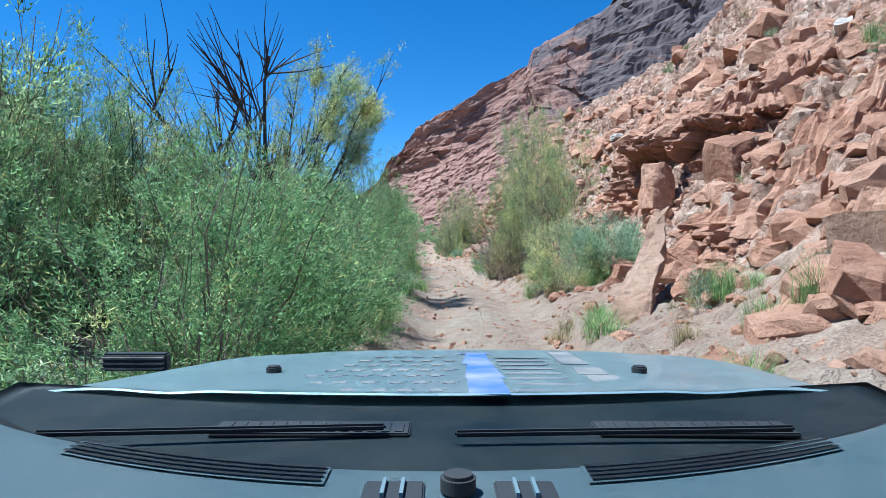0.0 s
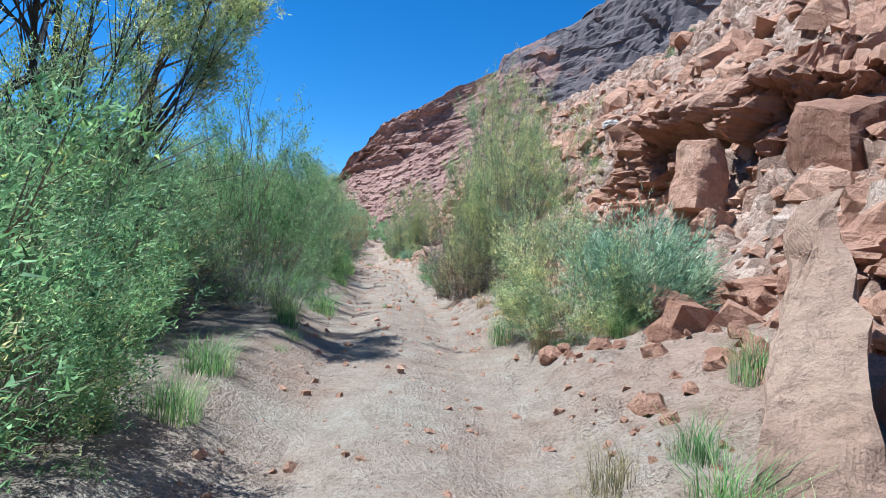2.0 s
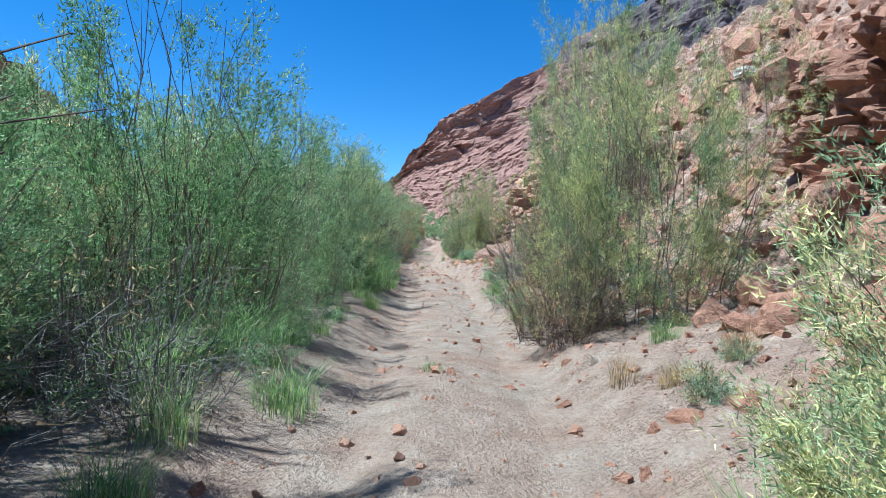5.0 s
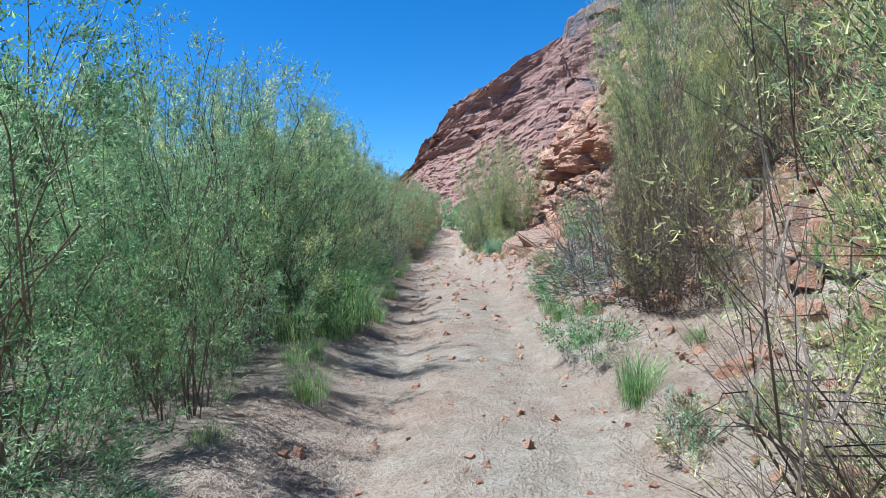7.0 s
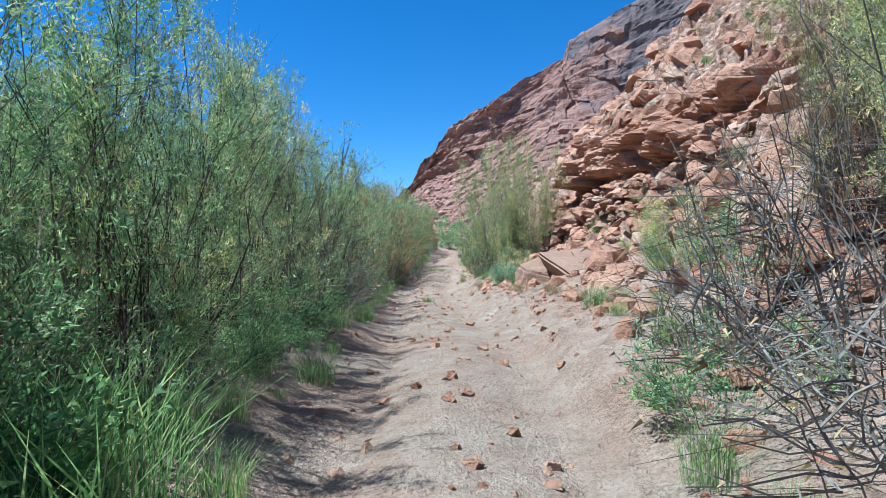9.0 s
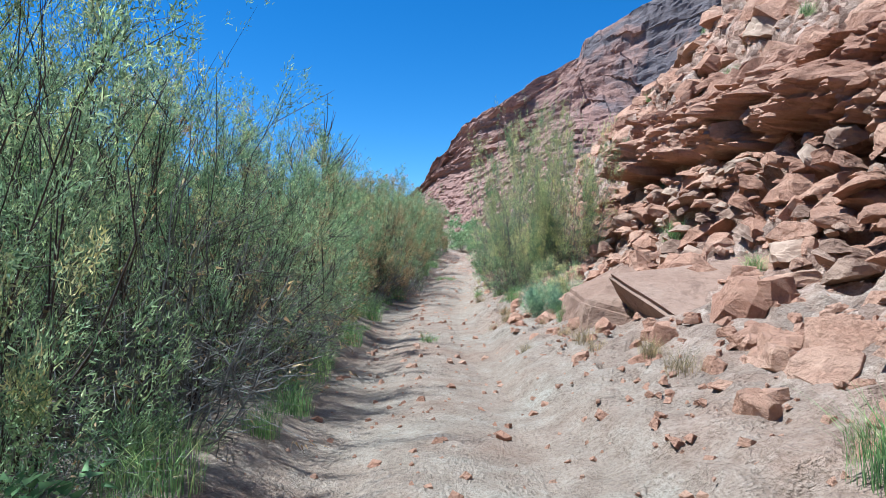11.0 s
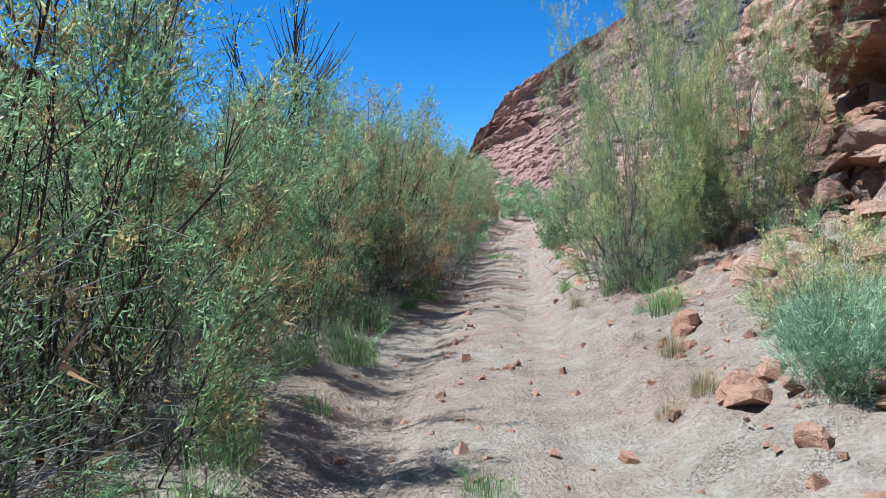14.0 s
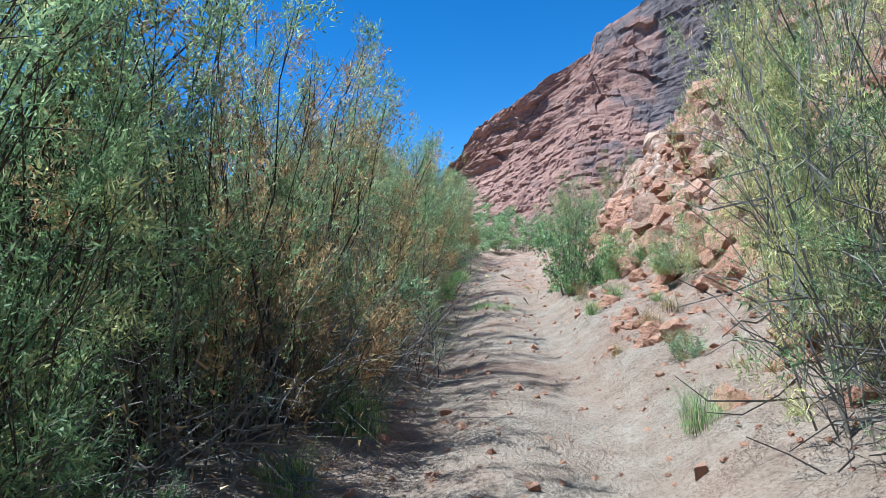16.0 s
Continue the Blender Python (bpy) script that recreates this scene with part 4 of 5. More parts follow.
def crag(label, line, z0, z1, lean, hollows, juts, seed, material, back=6.0, climb=0.5, bed=0.42):
    """A broken rock face that stands out of the slope along a foot line, with bedding, blocks, hollows and jutting lips: (y0, y1, z0, z1, depth)."""
    line = np.array(line, float)
    far = np.concatenate([[0], np.cumsum(np.linalg.norm(np.diff(line, axis=0), axis=1))])
    s_ = np.arange(0, far[-1], 0.085)
    at = np.stack([np.interp(s_, far, line[:, k]) for k in (0, 1)], -1)
    way = np.stack([np.interp(s_ + 0.6, far, line[:, k]) - np.interp(s_ - 0.6, far, line[:, k]) for k in (0, 1)], -1)
    way /= np.linalg.norm(way, axis=1, keepdims=True)
    out = np.stack([-way[:, 1], way[:, 0]], -1)
    zs = np.arange(z0, z1, 0.075)
    S, Z = np.meshgrid(s_, zs)
    Y = np.repeat(at[None, :, 1], len(zs), 0)
    yj = Y + 0.22 * blocks(S * 1.3, Z * 1.3, seed + 20) + 0.1 * fbm(S * 1.1, Z * 1.1, seed + 21)
    zj = Z + 0.16 * blocks(S * 0.8, Z * 0.9, seed + 22) + 0.12 * fbm(S * 0.5, Z * 0.2, seed + 23)
    layer = zj / bed + 0.5 * fbm(S * 0.25, Z * 0.3, seed + 1, 2)
    step = hash2(np.floor(layer), np.floor(S * 0.55 + hash2(np.floor(layer), 0 * layer, seed + 2) * 5), seed + 3) - 0.5
    seam = np.exp(-(((layer - np.round(layer)) / 0.09) ** 2))
    d = 0.2 * step - 0.07 * seam + 0.34 * blocks(S * 0.7 + Z * 0.3, Z * 1.0, seed + 4, 0.5) + 0.2 * blocks(S * 1.6, Z * 2.4 + S * 0.4, seed + 5, 0.7) + 0.12 * blocks(S * 3.4, Z * 4.2, seed + 6, 0.6) + 0.05 * fbm(S * 2.6, Z * 3, seed + 7)
    d -= lean * (Z - z0)
    for y0, y1, a, b, deep_ in hollows:
        d -= deep_ * window(yj, zj, y0, y1, a, b)
    for y0, y1, a, b, deep_ in juts:
        d += deep_ * window(yj, zj, y0, y1, a, b)
    P = np.concatenate([at[None] + out[None] * d[..., None], Z[..., None]], -1)
    n = int(back / 0.16)
    K = np.repeat(np.linspace(0.02, back, n)[:, None], len(s_), 1)
    SS = np.repeat(s_[None], n, 0)
    d2 = d[-1:] * np.exp(-K / 0.8) + (0.12 * blocks(SS * 1.6, K * 1.6, seed + 8)) * np.clip(K, 0, 1)
    up = climb * K + np.clip(K * 1.5, 0, 1) * (0.2 * blocks(SS * 0.8, K * 0.8, seed + 9, 0.6) + 0.16 * blocks(SS * 2.1, K * 2.1, seed + 10, 0.7) + 0.3 * (np.floor(K * 0.9 + 0.6 * fbm(SS * 0.3, K * 0.3, seed + 11)) / 0.9 - K) * climb)
    T = np.concatenate([at[None] + out[None] * (d2 - K - lean * (z1 - z0) * (1 - np.exp(-K / 0.8)))[..., None], (zs[-1] + up)[..., None]], -1)
    ends = np.clip(np.minimum(s_, far[-1] - s_) / 1.6, 0, 1)[None, :, None]
    V = np.concatenate([P, T])
    V = np.concatenate([V[..., :2] - (1 - ends) ** 2 * 1.6 * out[None], V[..., 2:] - (1 - ends) ** 2 * 0.8], -1)
    m, k = len(s_), len(zs)
    top = tagged(new("rock_ledge"), label, "rock")
    for name, lo, hi in (("lower_face", 0, int(k * 0.55)), ("upper_face", int(k * 0.55), k), ("broken_top", k, V.shape[0] - 1)):
        a = (np.arange(hi - lo)[:, None] * m + np.arange(m - 1)).ravel()
        f = np.stack([a, a + m, a + m + 1, a + 1], 1)
        part_np(name, mesh_np(name, V[lo:hi + 1].reshape(-1, 3), f, material), top)
    return top


def corner_block(low, high, seed, material, label, rough=0.03, cuts=14, name="boulder"):
    """A big block from its four low and its four high corners, each set going round; its faces are worn and its edges chipped."""
    rng = random.Random(seed)
    bm = bmesh.new()
    v = [bm.verts.new(p) for p in (*low, *high)]
    for quad in ((0, 3, 2, 1), (4, 5, 6, 7), (0, 1, 5, 4), (1, 2, 6, 5), (2, 3, 7, 6), (3, 0, 4, 7)):
        bm.faces.new([v[k] for k in quad])
    mid = sum((q.co for q in v), Vector()) / 8
    bmesh.ops.bevel(bm, geom=bm.edges[:], offset=0.07, segments=2, affect="EDGES")
    bmesh.ops.triangulate(bm, faces=bm.faces[:])
    for _ in range(4):
        long_ = [e for e in bm.edges if e.calc_length() > 4.0 / cuts]
        if long_:
            bmesh.ops.subdivide_edges(bm, edges=long_, cuts=1)
            bmesh.ops.triangulate(bm, faces=[f for f in bm.faces if len(f.verts) > 3])
    off = Vector((rng.uniform(-50, 50), rng.uniform(-50, 50), rng.uniform(-50, 50)))
    for q in bm.verts:
        p = q.co + off
        q.co += (q.co - mid).normalized() * rough * (2.2 * noise.noise(p * 0.8) + 1.2 * noise.noise(p * 2.3) + 0.5 * noise.noise(p * 7))
    bmesh.ops.recalc_face_normals(bm, faces=bm.faces[:])
    me = bpy.data.meshes.new(name)
    bm.to_mesh(me)
    bm.free()
    me.materials.append(material)
    return tagged(new(name, me), label, "rock")


corner_block([(3.0, 47.4, -0.6), (3.7, 44.0, -0.6), (6.4, 41.6, -0.6), (6.6, 48.2, -0.6)], [(2.0, 46.15, 1.40), (3.1, 43.7, 0.42), (6.0, 41.4, 1.1), (6.4, 48.0, 1.75)], 37, M_PINK, "huge pink sandstone boulder with a sloping top and a shaded undercut", 0.045, 18)
corner_block([(1.25, 48.6, -0.4), (1.3, 45.7, -0.4), (2.9, 45.0, -0.4), (3.6, 48.8, -0.4)], [(1.65, 48.4, 1.0), (1.75, 46.3, 0.95), (2.6, 45.9, 0.75), (2.9, 48.6, 1.5)], 42, M_BROWN, "brown sandstone block split from a huge boulder", 0.05, 18)
corner_block([(2.2, 46.6, -0.6), (1.75, 41.6, -0.6), (5.2, 40.2, -0.6), (5.4, 45.0, -0.6)], [(2.35, 46.1, 0.80), (2.0, 42.0, 0.12), (5.0, 40.6, 0.5), (5.2, 44.6, 0.85)], 43, M_PINK, "low smooth pink sandstone shelf in front of a huge boulder", 0.04, 18)
hewn(1.5, 41.4, -0.2, (0.7, 0.9, 0.5), 38, M_ROCK, "low broken red rock at the foot of a boulder", 20, (0, -8), taper=0.7, rough=0.1, cuts=7)
crag("overhanging ledge of thin layered red sandstone over a hollow", [(10.4, 17.6), (8.2, 19.4), (6.9, 20.5), (6.6, 21.6), (6.7, 22.6), (6.6, 24.4), (6.1, 25.4), (6.3, 27.2), (7.0, 29.2), (8.2, 31.2), (10.0, 33.5)], 1.0, 5.1, 0.16,
     [(22.2, 24.0, 2.9, 4.2, 0.7), (26.2, 27.1, 2.2, 3.4, 0.5), (19.2, 20.4, 2.6, 3.4, 0.5)], [(21.4, 25.2, 4.4, 4.8, 0.22), (25.0, 27.4, 2.0, 3.7, 0.35)], 81, M_ROCK, bed=0.3)
crag("overhanging broken red sandstone ledge above a huge boulder", [(9.4, 40.2), (7.2, 42.0), (6.4, 44.2), (5.8, 47.0), (5.5, 50.0), (5.1, 52.5), (4.6, 54.6), (3.9, 56.2), (4.3, 58.0), (5.6, 60.0), (8.0, 62.0)], 0.4, 5.7, 0.2,
     [(48.8, 56.4, 2.75, 4.0, 1.1), (43.4, 47.6, 2.3, 3.3, 0.8)], [(47.6, 57.2, 4.0, 5.2, 0.75), (42.8, 47.4, 3.4, 4.5, 0.55), (51.5, 57.5, 0.4, 2.7, 0.4)], 85, M_ROCK, bed=0.5)
crag("rugged brown rock step with a dark hollow beside a leaning slab", [(5.9, 19.0), (5.1, 17.8), (5.0, 16.6), (5.2, 15.2), (5.6, 14.0), (6.6, 12.6)][::-1], 0.2, 1.95, 0.2,
     [(15.9, 17.1, 0.5, 1.6, 0.9)], [], 93, M_ROCK, 4.0, 0.85, bed=0.35)
crag("layered red rock step high on the talus slope", [(14.4, 29.0), (12.2, 31.0), (11.6, 34.0), (11.8, 37.0), (14.0, 39.5)], 6.0, 9.4, 0.3, [(31.5, 36, 7.2, 7.9, 0.6)], [(31, 36.5, 8.0, 8.8, 0.4)], 97, M_ROCK)
crag("layered red rock step beside the far track", [(6.4, 66.0), (4.4, 67.6), (4.0, 70.5), (4.2, 73.5), (6.2, 75.5)], 1.6, 5.2, 0.25, [(68, 73, 2.7, 3.4, 0.5)], [(68, 73.2, 3.5, 4.3, 0.4)], 103, M_ROCK)
# blocks in the hollow of the first ledge
for k, (x, y, z, s) in enumerate(((7.3, 23.2, 2.5, 1.0), (7.4, 24.2, 2.5, 0.8), (8.3, 19.6, 3.3, 1.0), (6.1, 25.2, 1.9, 0.8), (5.6, 23.5, 1.7, 0.5), (5.5, 21.6, 1.6, 0.55), (5.9, 20.2, 1.9, 0.6), (5.2, 20.8, 1.4, 0.35), (4.8, 22.6, 1.2, 0.4))):
    hewn(x, y, z, (s, s * 1.1, s * 0.9), 540 + k, (M_ROCK, M_ROCK, M_PALE)[k % 3], "rough red sandstone block below an overhanging ledge", 53 * k, (14 - 9 * (k % 4), -10 + 7 * (k % 4)), taper=0.8, rough=0.14, cuts=7, chip=0.7)


def fallen_blocks():
    """The jumble of angular blocks between the second ledge and the huge boulder."""
    rng = random.Random(31)
    mats = [M_ROCK, M_ROCK, M_PALE, M_BROWN, M_ROCK, M_ROCK]
    kinds = [hewn_mesh("fallen_block", (1.35, 0.9, rng.uniform(0.4, 0.7)), 700 + k, m, rng.uniform(0.55, 0.95), (rng.uniform(-0.3, 0.3), rng.uniform(-0.2, 0.2)), 0.12, 5, 0.75) for k, m in enumerate(mats)]
    for k in range(290):
        y = rng.uniform(42.5, 58.5)
        foot = np.interp(y, [42, 44.2, 47, 50, 52.5, 54.6, 56.2, 58, 60], [7.0, 6.4, 5.8, 5.5, 5.1, 4.6, 3.9, 4.3, 5.6])
        x = foot + 0.1 - abs(rng.gauss(0, 1.0))
        if y < 47 and x < 3.2:
            continue
        s = min(0.55, 0.15 * rng.paretovariate(1.4))
        rise = max(0.0, 1.0 - (foot - x) * 0.75) * 0.8
        ob = new("fallen_block", kinds[k % 6])
        ob.matrix_basis = pose(x, y, max(float(lie(x, y)), 1.25 if 44 < y < 49.5 else 0) + rise - 0.3 * s, rng.uniform(-28, 28), rng.uniform(-35, 15), rng.uniform(0, 360)) @ Matrix.Diagonal((s, s * rng.uniform(0.8, 1.3), s * rng.uniform(0.7, 1.2), 1))
        tagged(ob, "angular fallen sandstone block under an overhanging ledge", "rock", "fallen blocks under the ledge")


fallen_blocks()


def rubble():
    """Boulders and stones strewn over the talus."""
    rng = random.Random(77)
    mats = [M_ROCK, M_PALE, M_ROCK, M_PALE, M_BROWN, M_ROCK, M_PALE, M_BROWN, M_PALE, M_WHITE]
    kinds = [hewn_mesh("boulder", (1, rng.uniform(0.7, 1.2), rng.uniform(0.5, 0.8)), 300 + k, m, rng.uniform(0.55, 0.95), (0, 0), 0.13, 5, 0.8) for k, m in enumerate(mats)]
    for _ in range(380):
        y = rng.uniform(6, 84)
        off = 3.7 + abs(rng.gauss(0, 5.5))
        x = float(track_x(y)) + off
        if off > 23 or (off < 7.5 and 18 < y < 33) or (off < 9 and 39 < y < 60) or (off < 6 and 12 < y < 18.5) or (off < 5.5 and y < 17):
            continue
        s = min(1.5, 0.24 * rng.paretovariate(1.55)) * (0.6 if off < 5 else 1)
        ob = new("boulder", kinds[min(9, int(rng.random() * 9.25))])
        ob.matrix_basis = pose(x, y, ground_z(x, y) - 0.2 * s, rng.uniform(-25, 25), rng.uniform(-35, 10), rng.uniform(0, 360)) @ Matrix.Diagonal((s, s * rng.uniform(0.7, 1.3), s * rng.uniform(0.7, 1.2), 1))
        tagged(ob, "angular sandstone boulder lying on the talus slope", "rock", "boulders on the talus")
    small = []
    for k in range(8):
        me = hewn_mesh("stone", (1, 1, 0.6), 400 + k, M_ROCK, rng.uniform(0.5, 0.95), (0, 0), 0.16, 0 if k > 3 else 1, 0.8)
        v = np.empty(len(me.vertices) * 3, np.float32)
        me.vertices.foreach_get("co", v)
        f = np.array([list(p.vertices) for p in me.polygons], np.int32)
        small.append((v.reshape(-1, 3), f))
        bpy.data.meshes.remove(me)
    r = np.random.RandomState(5)
    vs, fs, n = [], [], 0
    for k in range(10500):
        y = r.uniform(5, 80)
        on_track = k > 8600
        off = r.uniform(-1.4, 1.8) if on_track else 1.7 + abs(r.normal(0, 6.0))
        x = float(track_x(y)) + off
        s = min(1.3 if off > 8 else 0.7, 0.08 * (1 + r.pareto(1.5)) * (1.5 if off > 8 else 1)) * (0.45 if off < 3 else 1)
        if on_track:
            s = min(s * 0.8, 0.12)
        v, f = small[r.randint(4) if s > 0.16 else 4 + r.randint(4)]
        e = np.array(Euler(r.uniform(-0.6, 0.6, 2).tolist() + [r.uniform(0, 6.3)]).to_matrix())
        p = (v * s * r.uniform(0.7, 1.3, 3)) @ e.T + [x, y, ground_z(x, y) - 0.22 * s]
        vs.append(p)
        fs.append(f + n)
        n += len(v)
    tagged(new("talus_stones", mesh_np("talus_stones", np.concatenate(vs), np.concatenate(fs), M_ROCK)), "loose angular red stones over the slope", "stones", kind="stuff")


rubble()


# ---------------------------------------------------------------- the off-road vehicle, where it sets out
def paint_material(name, colour, rough, metal, coat, dusty=0.5):
    m, n, l, b = mat_base(name, rough, metal, 0.5)
    pos = n.new("ShaderNodeNewGeometry").outputs["Position"]
    dust = tex(n, l, "Noise", 5, pos, 6, 0.65)
    fine = tex(n, l, "Noise", 60, pos, 3, 0.6)
    f = ramp(n, l, dust.outputs["Fac"], [(0.35, (0, 0, 0)), (0.75, (dusty, dusty, dusty))])
    c = mix(n, l, f, colour, (0.50, 0.42, 0.35))
    l.new(c, b.inputs["Base Color"])
    b.inputs["Coat Weight"].default_value = coat
    l.new(ramp(n, l, dust.outputs["Fac"], [(0.3, (rough, rough, rough)), (0.7, (rough + 0.25, rough + 0.25, rough + 0.25))]), b.inputs["Roughness"])
    bump(n, l, b, fine.outputs["Fac"], 0.05, 0.002)
    return m


M_PAINT = paint_material("silver_paint", (0.43, 0.57, 0.61), 0.28, 0.45, 0.5, 0.25)
M_DASH = paint_material("grey_dash_plastic", (0.095, 0.145, 0.165), 0.55, 0.0, 0.0, 0.12)
M_BLACK = paint_material("black_plastic", (0.012, 0.014, 0.016), 0.55, 0.0, 0.0, 0.03)
M_COWL = paint_material("cowl_plastic", (0.012, 0.022, 0.026), 0.45, 0.0, 0.0, 0.05)
M_BLUE = paint_material("blue_vinyl", (0.045, 0.12, 0.42), 0.4, 0.0, 0.0)
M_DECAL = paint_material("dark_vinyl", (0.10, 0.115, 0.125), 0.45, 0.0, 0.0)
M_TYRE = paint_material("tyre_rubber", (0.03, 0.03, 0.03), 0.85, 0.0, 0.0)
CX, CY = 0.217, 3.465
vehicle = tagged(new("off_road_vehicle"), "silver off-road vehicle with a decorated hood on the track", "vehicle")
vehicle.matrix_basis = pose(CX, CY, 0)


def hood_at(u, v):
    """A place on the hood: u across from -1 to 1, v from the cowl to the nose."""
    left, right = -0.98 + 0.06 * v, 0.96 + 0.16 * v
    x = left + (right - left) * (u + 1) / 2
    y = (1.31 + 0.16 * u * u) * (1 - v) + (2.44 - 0.13 * u * u - 0.12 * u**6) * v
    z = 1.246 - 0.091 * v - 0.05 * max(0, v - 0.93) / 0.07 - 0.012 * u * u - 0.03 * u**8
    bulge = 0.012 * (1 - min(1, abs(abs(u) - 0.62) / 0.12)) * (1 - v * 0.4)
    return Vector((x, y, z - bulge * 0.6))


def sheet(nu, nv, at, thick):
    """A curved panel with thickness."""
    bm = bmesh.new()
    rows_ = [[bm.verts.new(at(-1 + 2 * i / nu, j / nv)) for i in range(nu + 1)] for j in range(nv + 1)]
    for j in range(nv):
        for i in range(nu):
            bm.faces.new((rows_[j][i], rows_[j][i + 1], rows_[j + 1][i + 1], rows_[j + 1][i]))
    bmesh.ops.solidify(bm, geom=bm.faces[:], thickness=thick)
    return bm


def slab_box(x0, x1, y0, y1, z0, z1, round_=0.01, segments=2):
    bm = bmesh.new()
    bmesh.ops.create_cube(bm, size=1.0)
    for v in bm.verts:
        v.co = Vector(((x0 + x1) / 2 + v.co.x * (x1 - x0), (y0 + y1) / 2 + v.co.y * (y1 - y0), (z0 + z1) / 2 + v.co.z * (z1 - z0)))
    if round_:
        bmesh.ops.bevel(bm, geom=bm.edges[:], offset=round_, segments=segments, affect="EDGES")
    return bm


def disc(x, y, z, r, h, axis="Z", n=24):
    bm = bmesh.new()
    bmesh.ops.create_cone(bm, cap_ends=True, segments=n, radius1=r, radius2=r, depth=h)
    bmesh.ops.bevel(bm, geom=[e for e in bm.edges if len(e.link_faces) == 2 and any(len(f.verts) > 4 for f in e.link_faces)], offset=min(r, h) * 0.2, segments=2, affect="EDGES")
    turn = Matrix.Rotation(radians(90), 4, "Y") if axis == "X" else Matrix.Identity(4)
    bmesh.ops.transform(bm, matrix=Matrix.Translation((x, y, z)) @ turn, verts=bm.verts[:])
    return bm


hood = part("hood", sheet(40, 24, hood_at, -0.02), M_PAINT, vehicle, "dusty silver hood with worn stickers", True)
part("hood_edge", sheet(40, 1, lambda u, v: hood_at(u, 0) + Vector((0, -0.003 * v, 0.002 - 0.004 * v)), 0.002), M_PAINT, vehicle, "bright folded edge of the hood", True)


def hood_spot(x, y):
    """Height of the hood at a place given across and along it."""
    v = (y - 1.25) / 1.19
    left, right = -0.98 + 0.06 * v, 0.96 + 0.16 * v
    u = (x - left) / (right - left) * 2 - 1
    return Vector((x, y, hood_at(u, v).z + 0.004))


def patch(points):
    """A thin sticker cut to an outline that lies on the hood."""
    bm = bmesh.new()
    f = bm.faces.new([bm.verts.new(hood_spot(*p)) for p in points])
    got = bmesh.ops.extrude_face_region(bm, geom=[f])
    bmesh.ops.translate(bm, vec=(0, 0, 0.001), verts=[g for g in got["geom"] if isinstance(g, bmesh.types.BMVert)])
    bmesh.ops.recalc_face_normals(bm, faces=bm.faces[:])
    return bm


def star(x, y, r):
    return [(x + r * (1 if k % 2 == 0 else 0.42) * math.sin(k * math.pi / 5), y + r * (1 if k % 2 == 0 else 0.42) * math.cos(k * math.pi / 5) * 1.25) for k in range(10)]


rng_d = random.Random(9)
for row in range(7):
    for col in range(6):
        sx = -0.33 + col * 0.063 + (0.03 if row % 2 else 0) + rng_d.uniform(-0.004, 0.004)
        sy = 1.37 + row * 0.115
        if sx < -0.30 + row * 0.005 and row > 3:
            continue
        part("star_sticker", patch(star(sx, sy, 0.027)), M_DECAL, hood, "worn dark star sticker")
for k, (y0, y1) in enumerate(((1.31, 1.55), (1.553, 1.85), (1.853, 2.15), (2.153, 2.38))):
    part("stripe_sticker", patch([(0.055, y0), (0.142 + 0.012 * (k % 2), y0), (0.142, y1), (0.06 + 0.01 * k, y1)]), M_BLUE, hood, "torn blue stripe sticker")
for k in range(8):
    y0 = 1.35 + k * 0.095
    part("bar_sticker", patch([(0.16, y0), (0.31 - 0.008 * (k % 3), y0), (0.31, y0 + 0.03), (0.17 + 0.01 * (k % 2), y0 + 0.034)]), M_DECAL, hood, "worn dark bar sticker")
for y0, y1 in ((1.38, 1.62), (1.63, 1.78), (1.86, 2.22)):
    part("band_sticker", patch([(0.35, y0), (0.43, y0), (0.44, y1), (0.365, y1)]), M_DECAL, hood, "worn dark band sticker")
for bx in (-0.45, 0.522):
    p = hood_spot(bx, 1.68)
    part("hood_bumper", disc(p.x, p.y, p.z + 0.008, 0.02, 0.022, n=20), M_BLACK, hood, "small black rubber hood bumper")

# cowl, wipers and dashboard
part("cowl", sheet(24, 6, lambda u, v: Vector((u * 1.02, (0.85 + 0.45 * u * u) * (1 - v) + (1.40 + 0.12 * u * u) * v, 1.205 + 0.02 * v)), -0.02), M_COWL, vehicle, "black plastic cowl under the windshield", True)
# added black strip: the gap's darkness before the dashboard is put into its colour
part("dash_gap_strip", sheet(24, 1, lambda u, v: Vector((u * 0.86, 0.77 + 0.36 * u * u + 0.09 * v, 1.245 - 0.02 * v)), -0.02), M_BLACK, vehicle, "added black strip for the dark gap in front of the dashboard")
for x0 in (-0.42, 0.28):
    part("cowl_grille", slab_box(x0, x0 + 0.36, 1.12, 1.2, 1.214, 1.222, 0.003), M_BLACK, vehicle)
    for k in range(14):
        part("cowl_slot", slab_box(x0 + 0.015 + k * 0.0245, x0 + 0.03 + k * 0.0245, 1.13, 1.19, 1.22, 1.2235, 0), M_BLACK, vehicle)
for x0, turn in ((-0.7, 4), (0.02, 3)):
    w = part("wiper", slab_box(-0.0, 0.6, -0.006, 0.006, 0, 0.012, 0.004), M_BLACK, vehicle, "black windshield wiper")
    w.matrix_basis = pose(x0, 1.08, 1.228, 0, 0, turn)


def dash_at(u, v):
    edge = 0.775 + 0.36 * u * u
    y = 0.22 + (edge - 0.22) * v
    z = 1.297 - 0.02 * (1 - v) ** 2 - 0.03 * max(0.0, v - 0.92) / 0.08
    return Vector((u * 0.86, y, z))


dash = part("dashboard", sheet(40, 24, dash_at, -0.05), M_DASH, vehicle, "grey textured plastic dashboard", True)


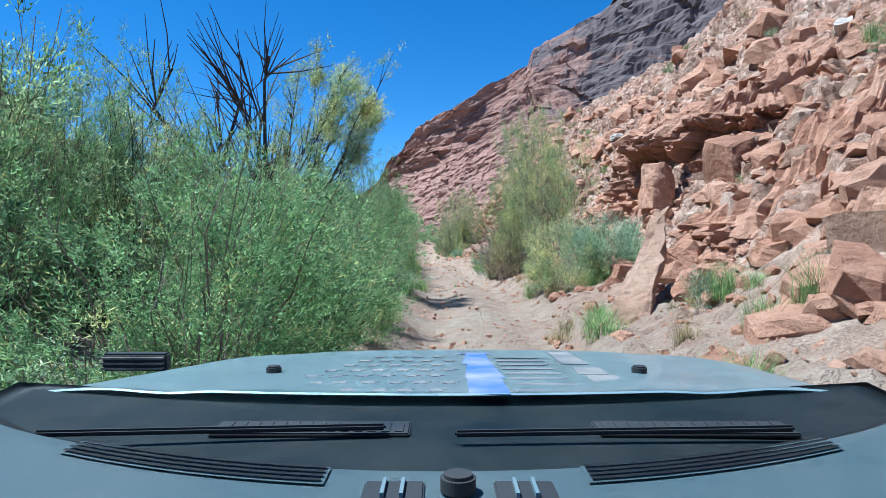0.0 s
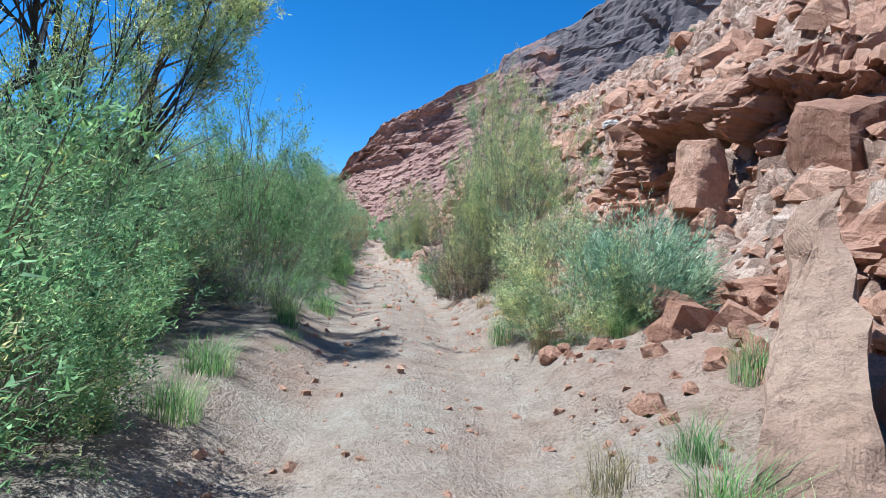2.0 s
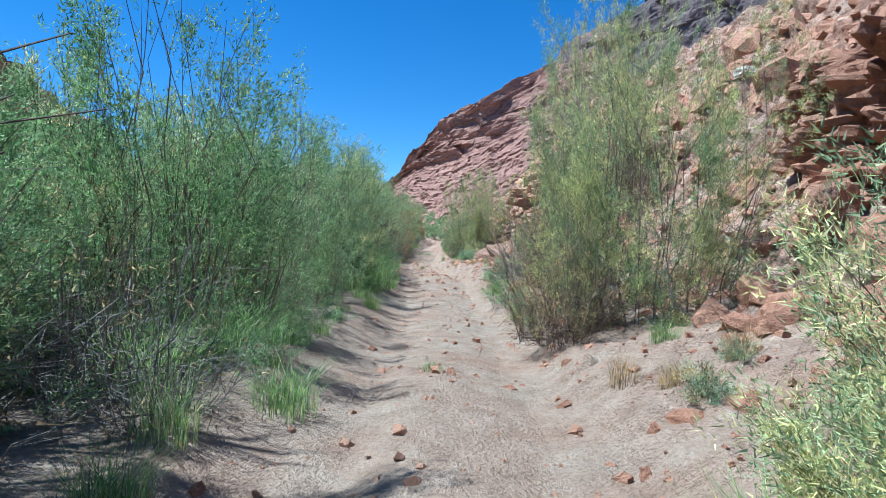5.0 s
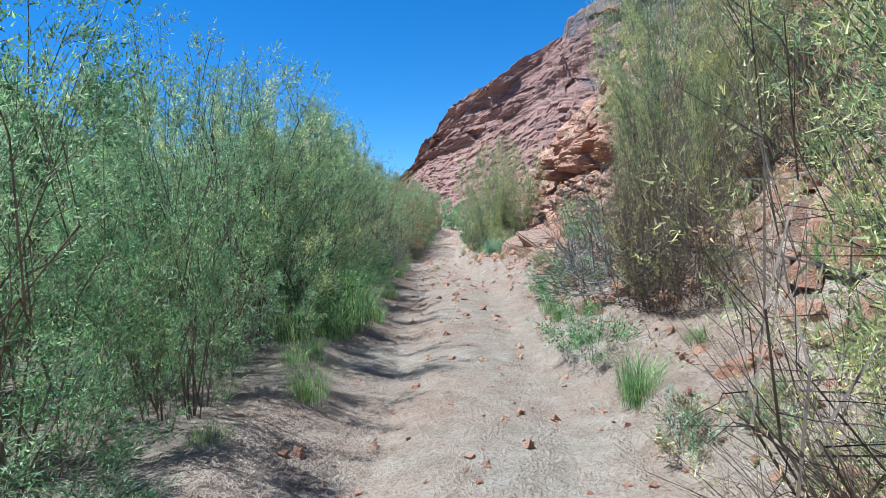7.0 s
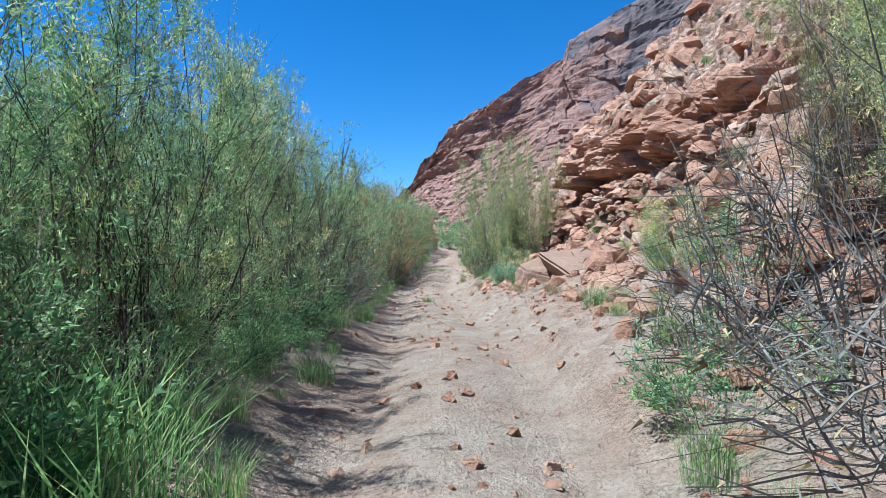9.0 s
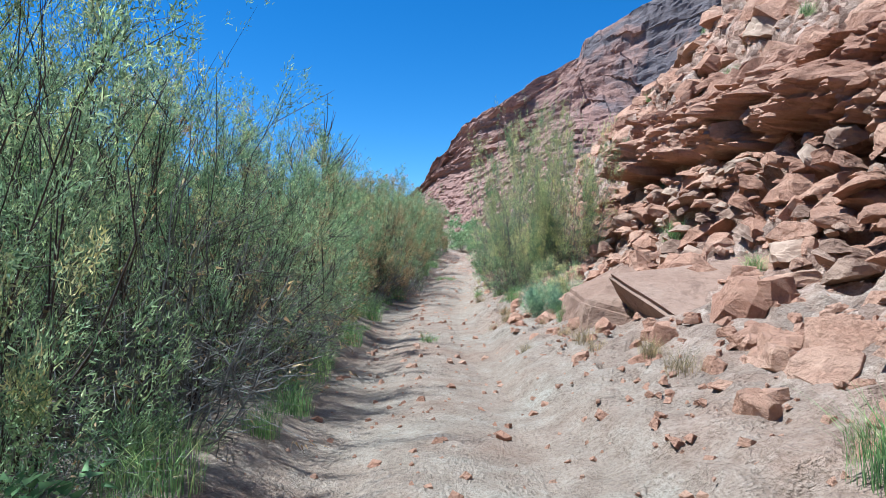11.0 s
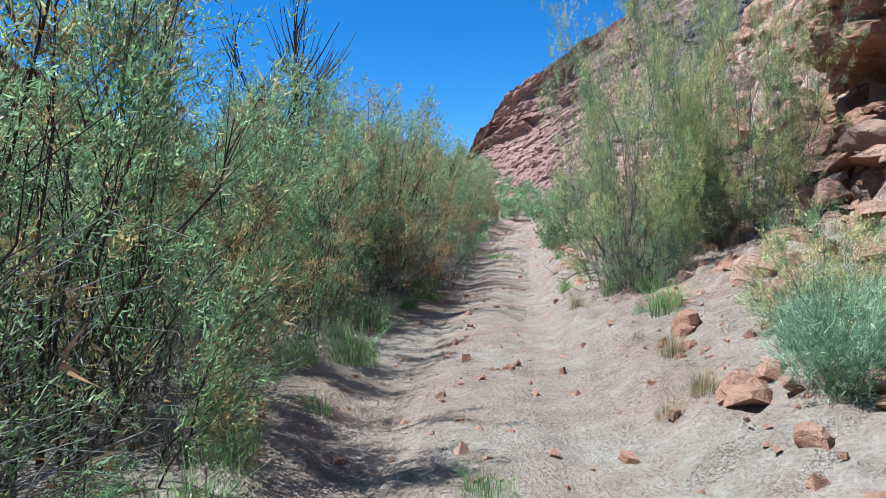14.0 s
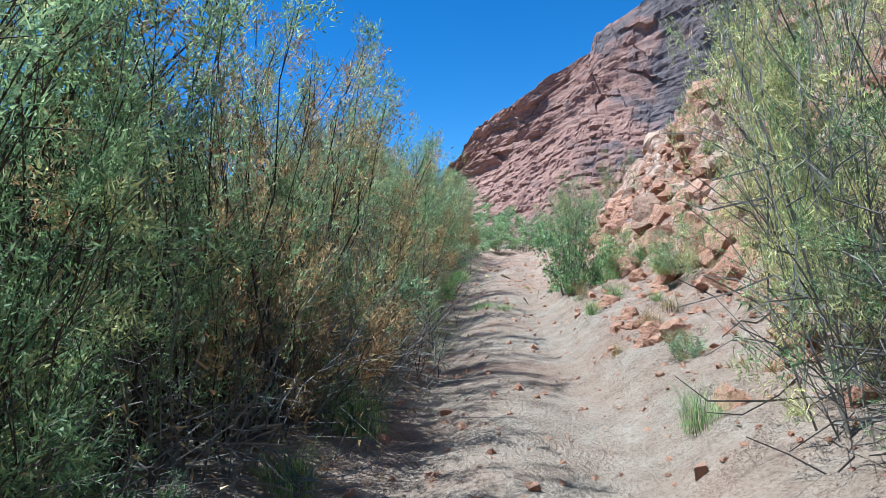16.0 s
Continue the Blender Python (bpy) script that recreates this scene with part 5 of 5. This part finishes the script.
def dash_strip(x0, x1, back, w, lift):
    """A narrow strip that lies on the dashboard and follows its front edge."""
    def at(u, v):
        x = x0 + (x1 - x0) * (u + 1) / 2
        edge = 0.775 + 0.36 * (x / 0.86) ** 2
        y = edge - back - w * (1 - v)
        p = dash_at(x / 0.86, (y - 0.22) / (edge - 0.22))
        return Vector((x, y, p.z + lift))
    return sheet(24, 1, at, -0.002)


for x0, x1 in ((-0.48, -0.13), (0.16, 0.51)):
    vent = part("defrost_vent", dash_strip(x0, x1, 0.05, 0.05, 0.003), M_DASH, dash, "slotted grey defroster panel")
    for k in range(4):
        part("slot", dash_strip(x0 + 0.004, x1 - 0.004, 0.052 + k * 0.0125, 0.0065, 0.0055), M_BLACK, vent)
part("dash_seam", dash_strip(-0.82, 0.82, 0.03, 0.003, 0.0025), M_BLACK, dash)
for x0 in (-0.085, 0.055):
    vent = part("air_vent", slab_box(x0, x0 + 0.065, 0.64, 0.69, 1.296, 1.301, 0.002), M_BLACK, dash, "black central air vent")
    for k in range(2):
        part("slat", slab_box(x0 + 0.02 + k * 0.02, x0 + 0.024 + k * 0.02, 0.643, 0.687, 1.301, 1.306, 0), M_DASH, vent)
knob = part("knob", disc(0.016, 0.668, 1.306, 0.019, 0.022, n=28), M_BLACK, dash, "round black sensor knob")

# louvred vent at the corner of the hood
louvre = part("fender_vent", slab_box(-1.06, -0.86, 1.96, 2.0, 1.16, 1.215, 0.006), M_BLACK, vehicle, "black louvred fender vent")
for k in range(3):
    part("slat", slab_box(-1.055, -0.865, 1.945, 1.962, 1.168 + k * 0.016, 1.174 + k * 0.016, 0), M_TYRE, louvre)

# body below the hood
for side, x in ((-1, -0.95), (1, 1.08)):
    fender = part("fender", slab_box(x - 0.12, x + 0.12, 0.75, 2.25, 0.66, 0.98, 0.05, 3), M_PAINT, vehicle)
    wheel = part("wheel", disc(x - side * 0.02, 1.75, 0.36, 0.40, 0.26, "X", 40), M_TYRE, vehicle)
    part("rim", disc(x + side * 0.06, 1.75, 0.36, 0.22, 0.14, "X", 28), M_DASH, wheel)
    part("side_panel", slab_box(x - 0.08, x + 0.08, -1.9, 0.74, 0.45, 0.98, 0.05, 3), M_PAINT, vehicle)
    rear = part("wheel", disc(x - side * 0.02, -1.1, 0.36, 0.40, 0.30, "X", 40), M_TYRE, vehicle)
    part("rim", disc(x + side * 0.09, -1.1, 0.36, 0.22, 0.14, "X", 28), M_DASH, rear)
part("grille", slab_box(-0.80, 0.94, 2.24, 2.36, 0.62, 1.10, 0.03, 3), M_BLACK, vehicle)
part("floor_pan", slab_box(-0.86, 0.99, -1.9, 0.74, 0.45, 0.52, 0.01), M_BLACK, vehicle)
part("tailgate", slab_box(-0.86, 0.99, -1.98, -1.9, 0.45, 1.15, 0.02), M_PAINT, vehicle)
part("engine_bay", slab_box(-0.80, 0.94, 0.80, 2.22, 0.55, 1.09, 0.02), M_BLACK, vehicle)
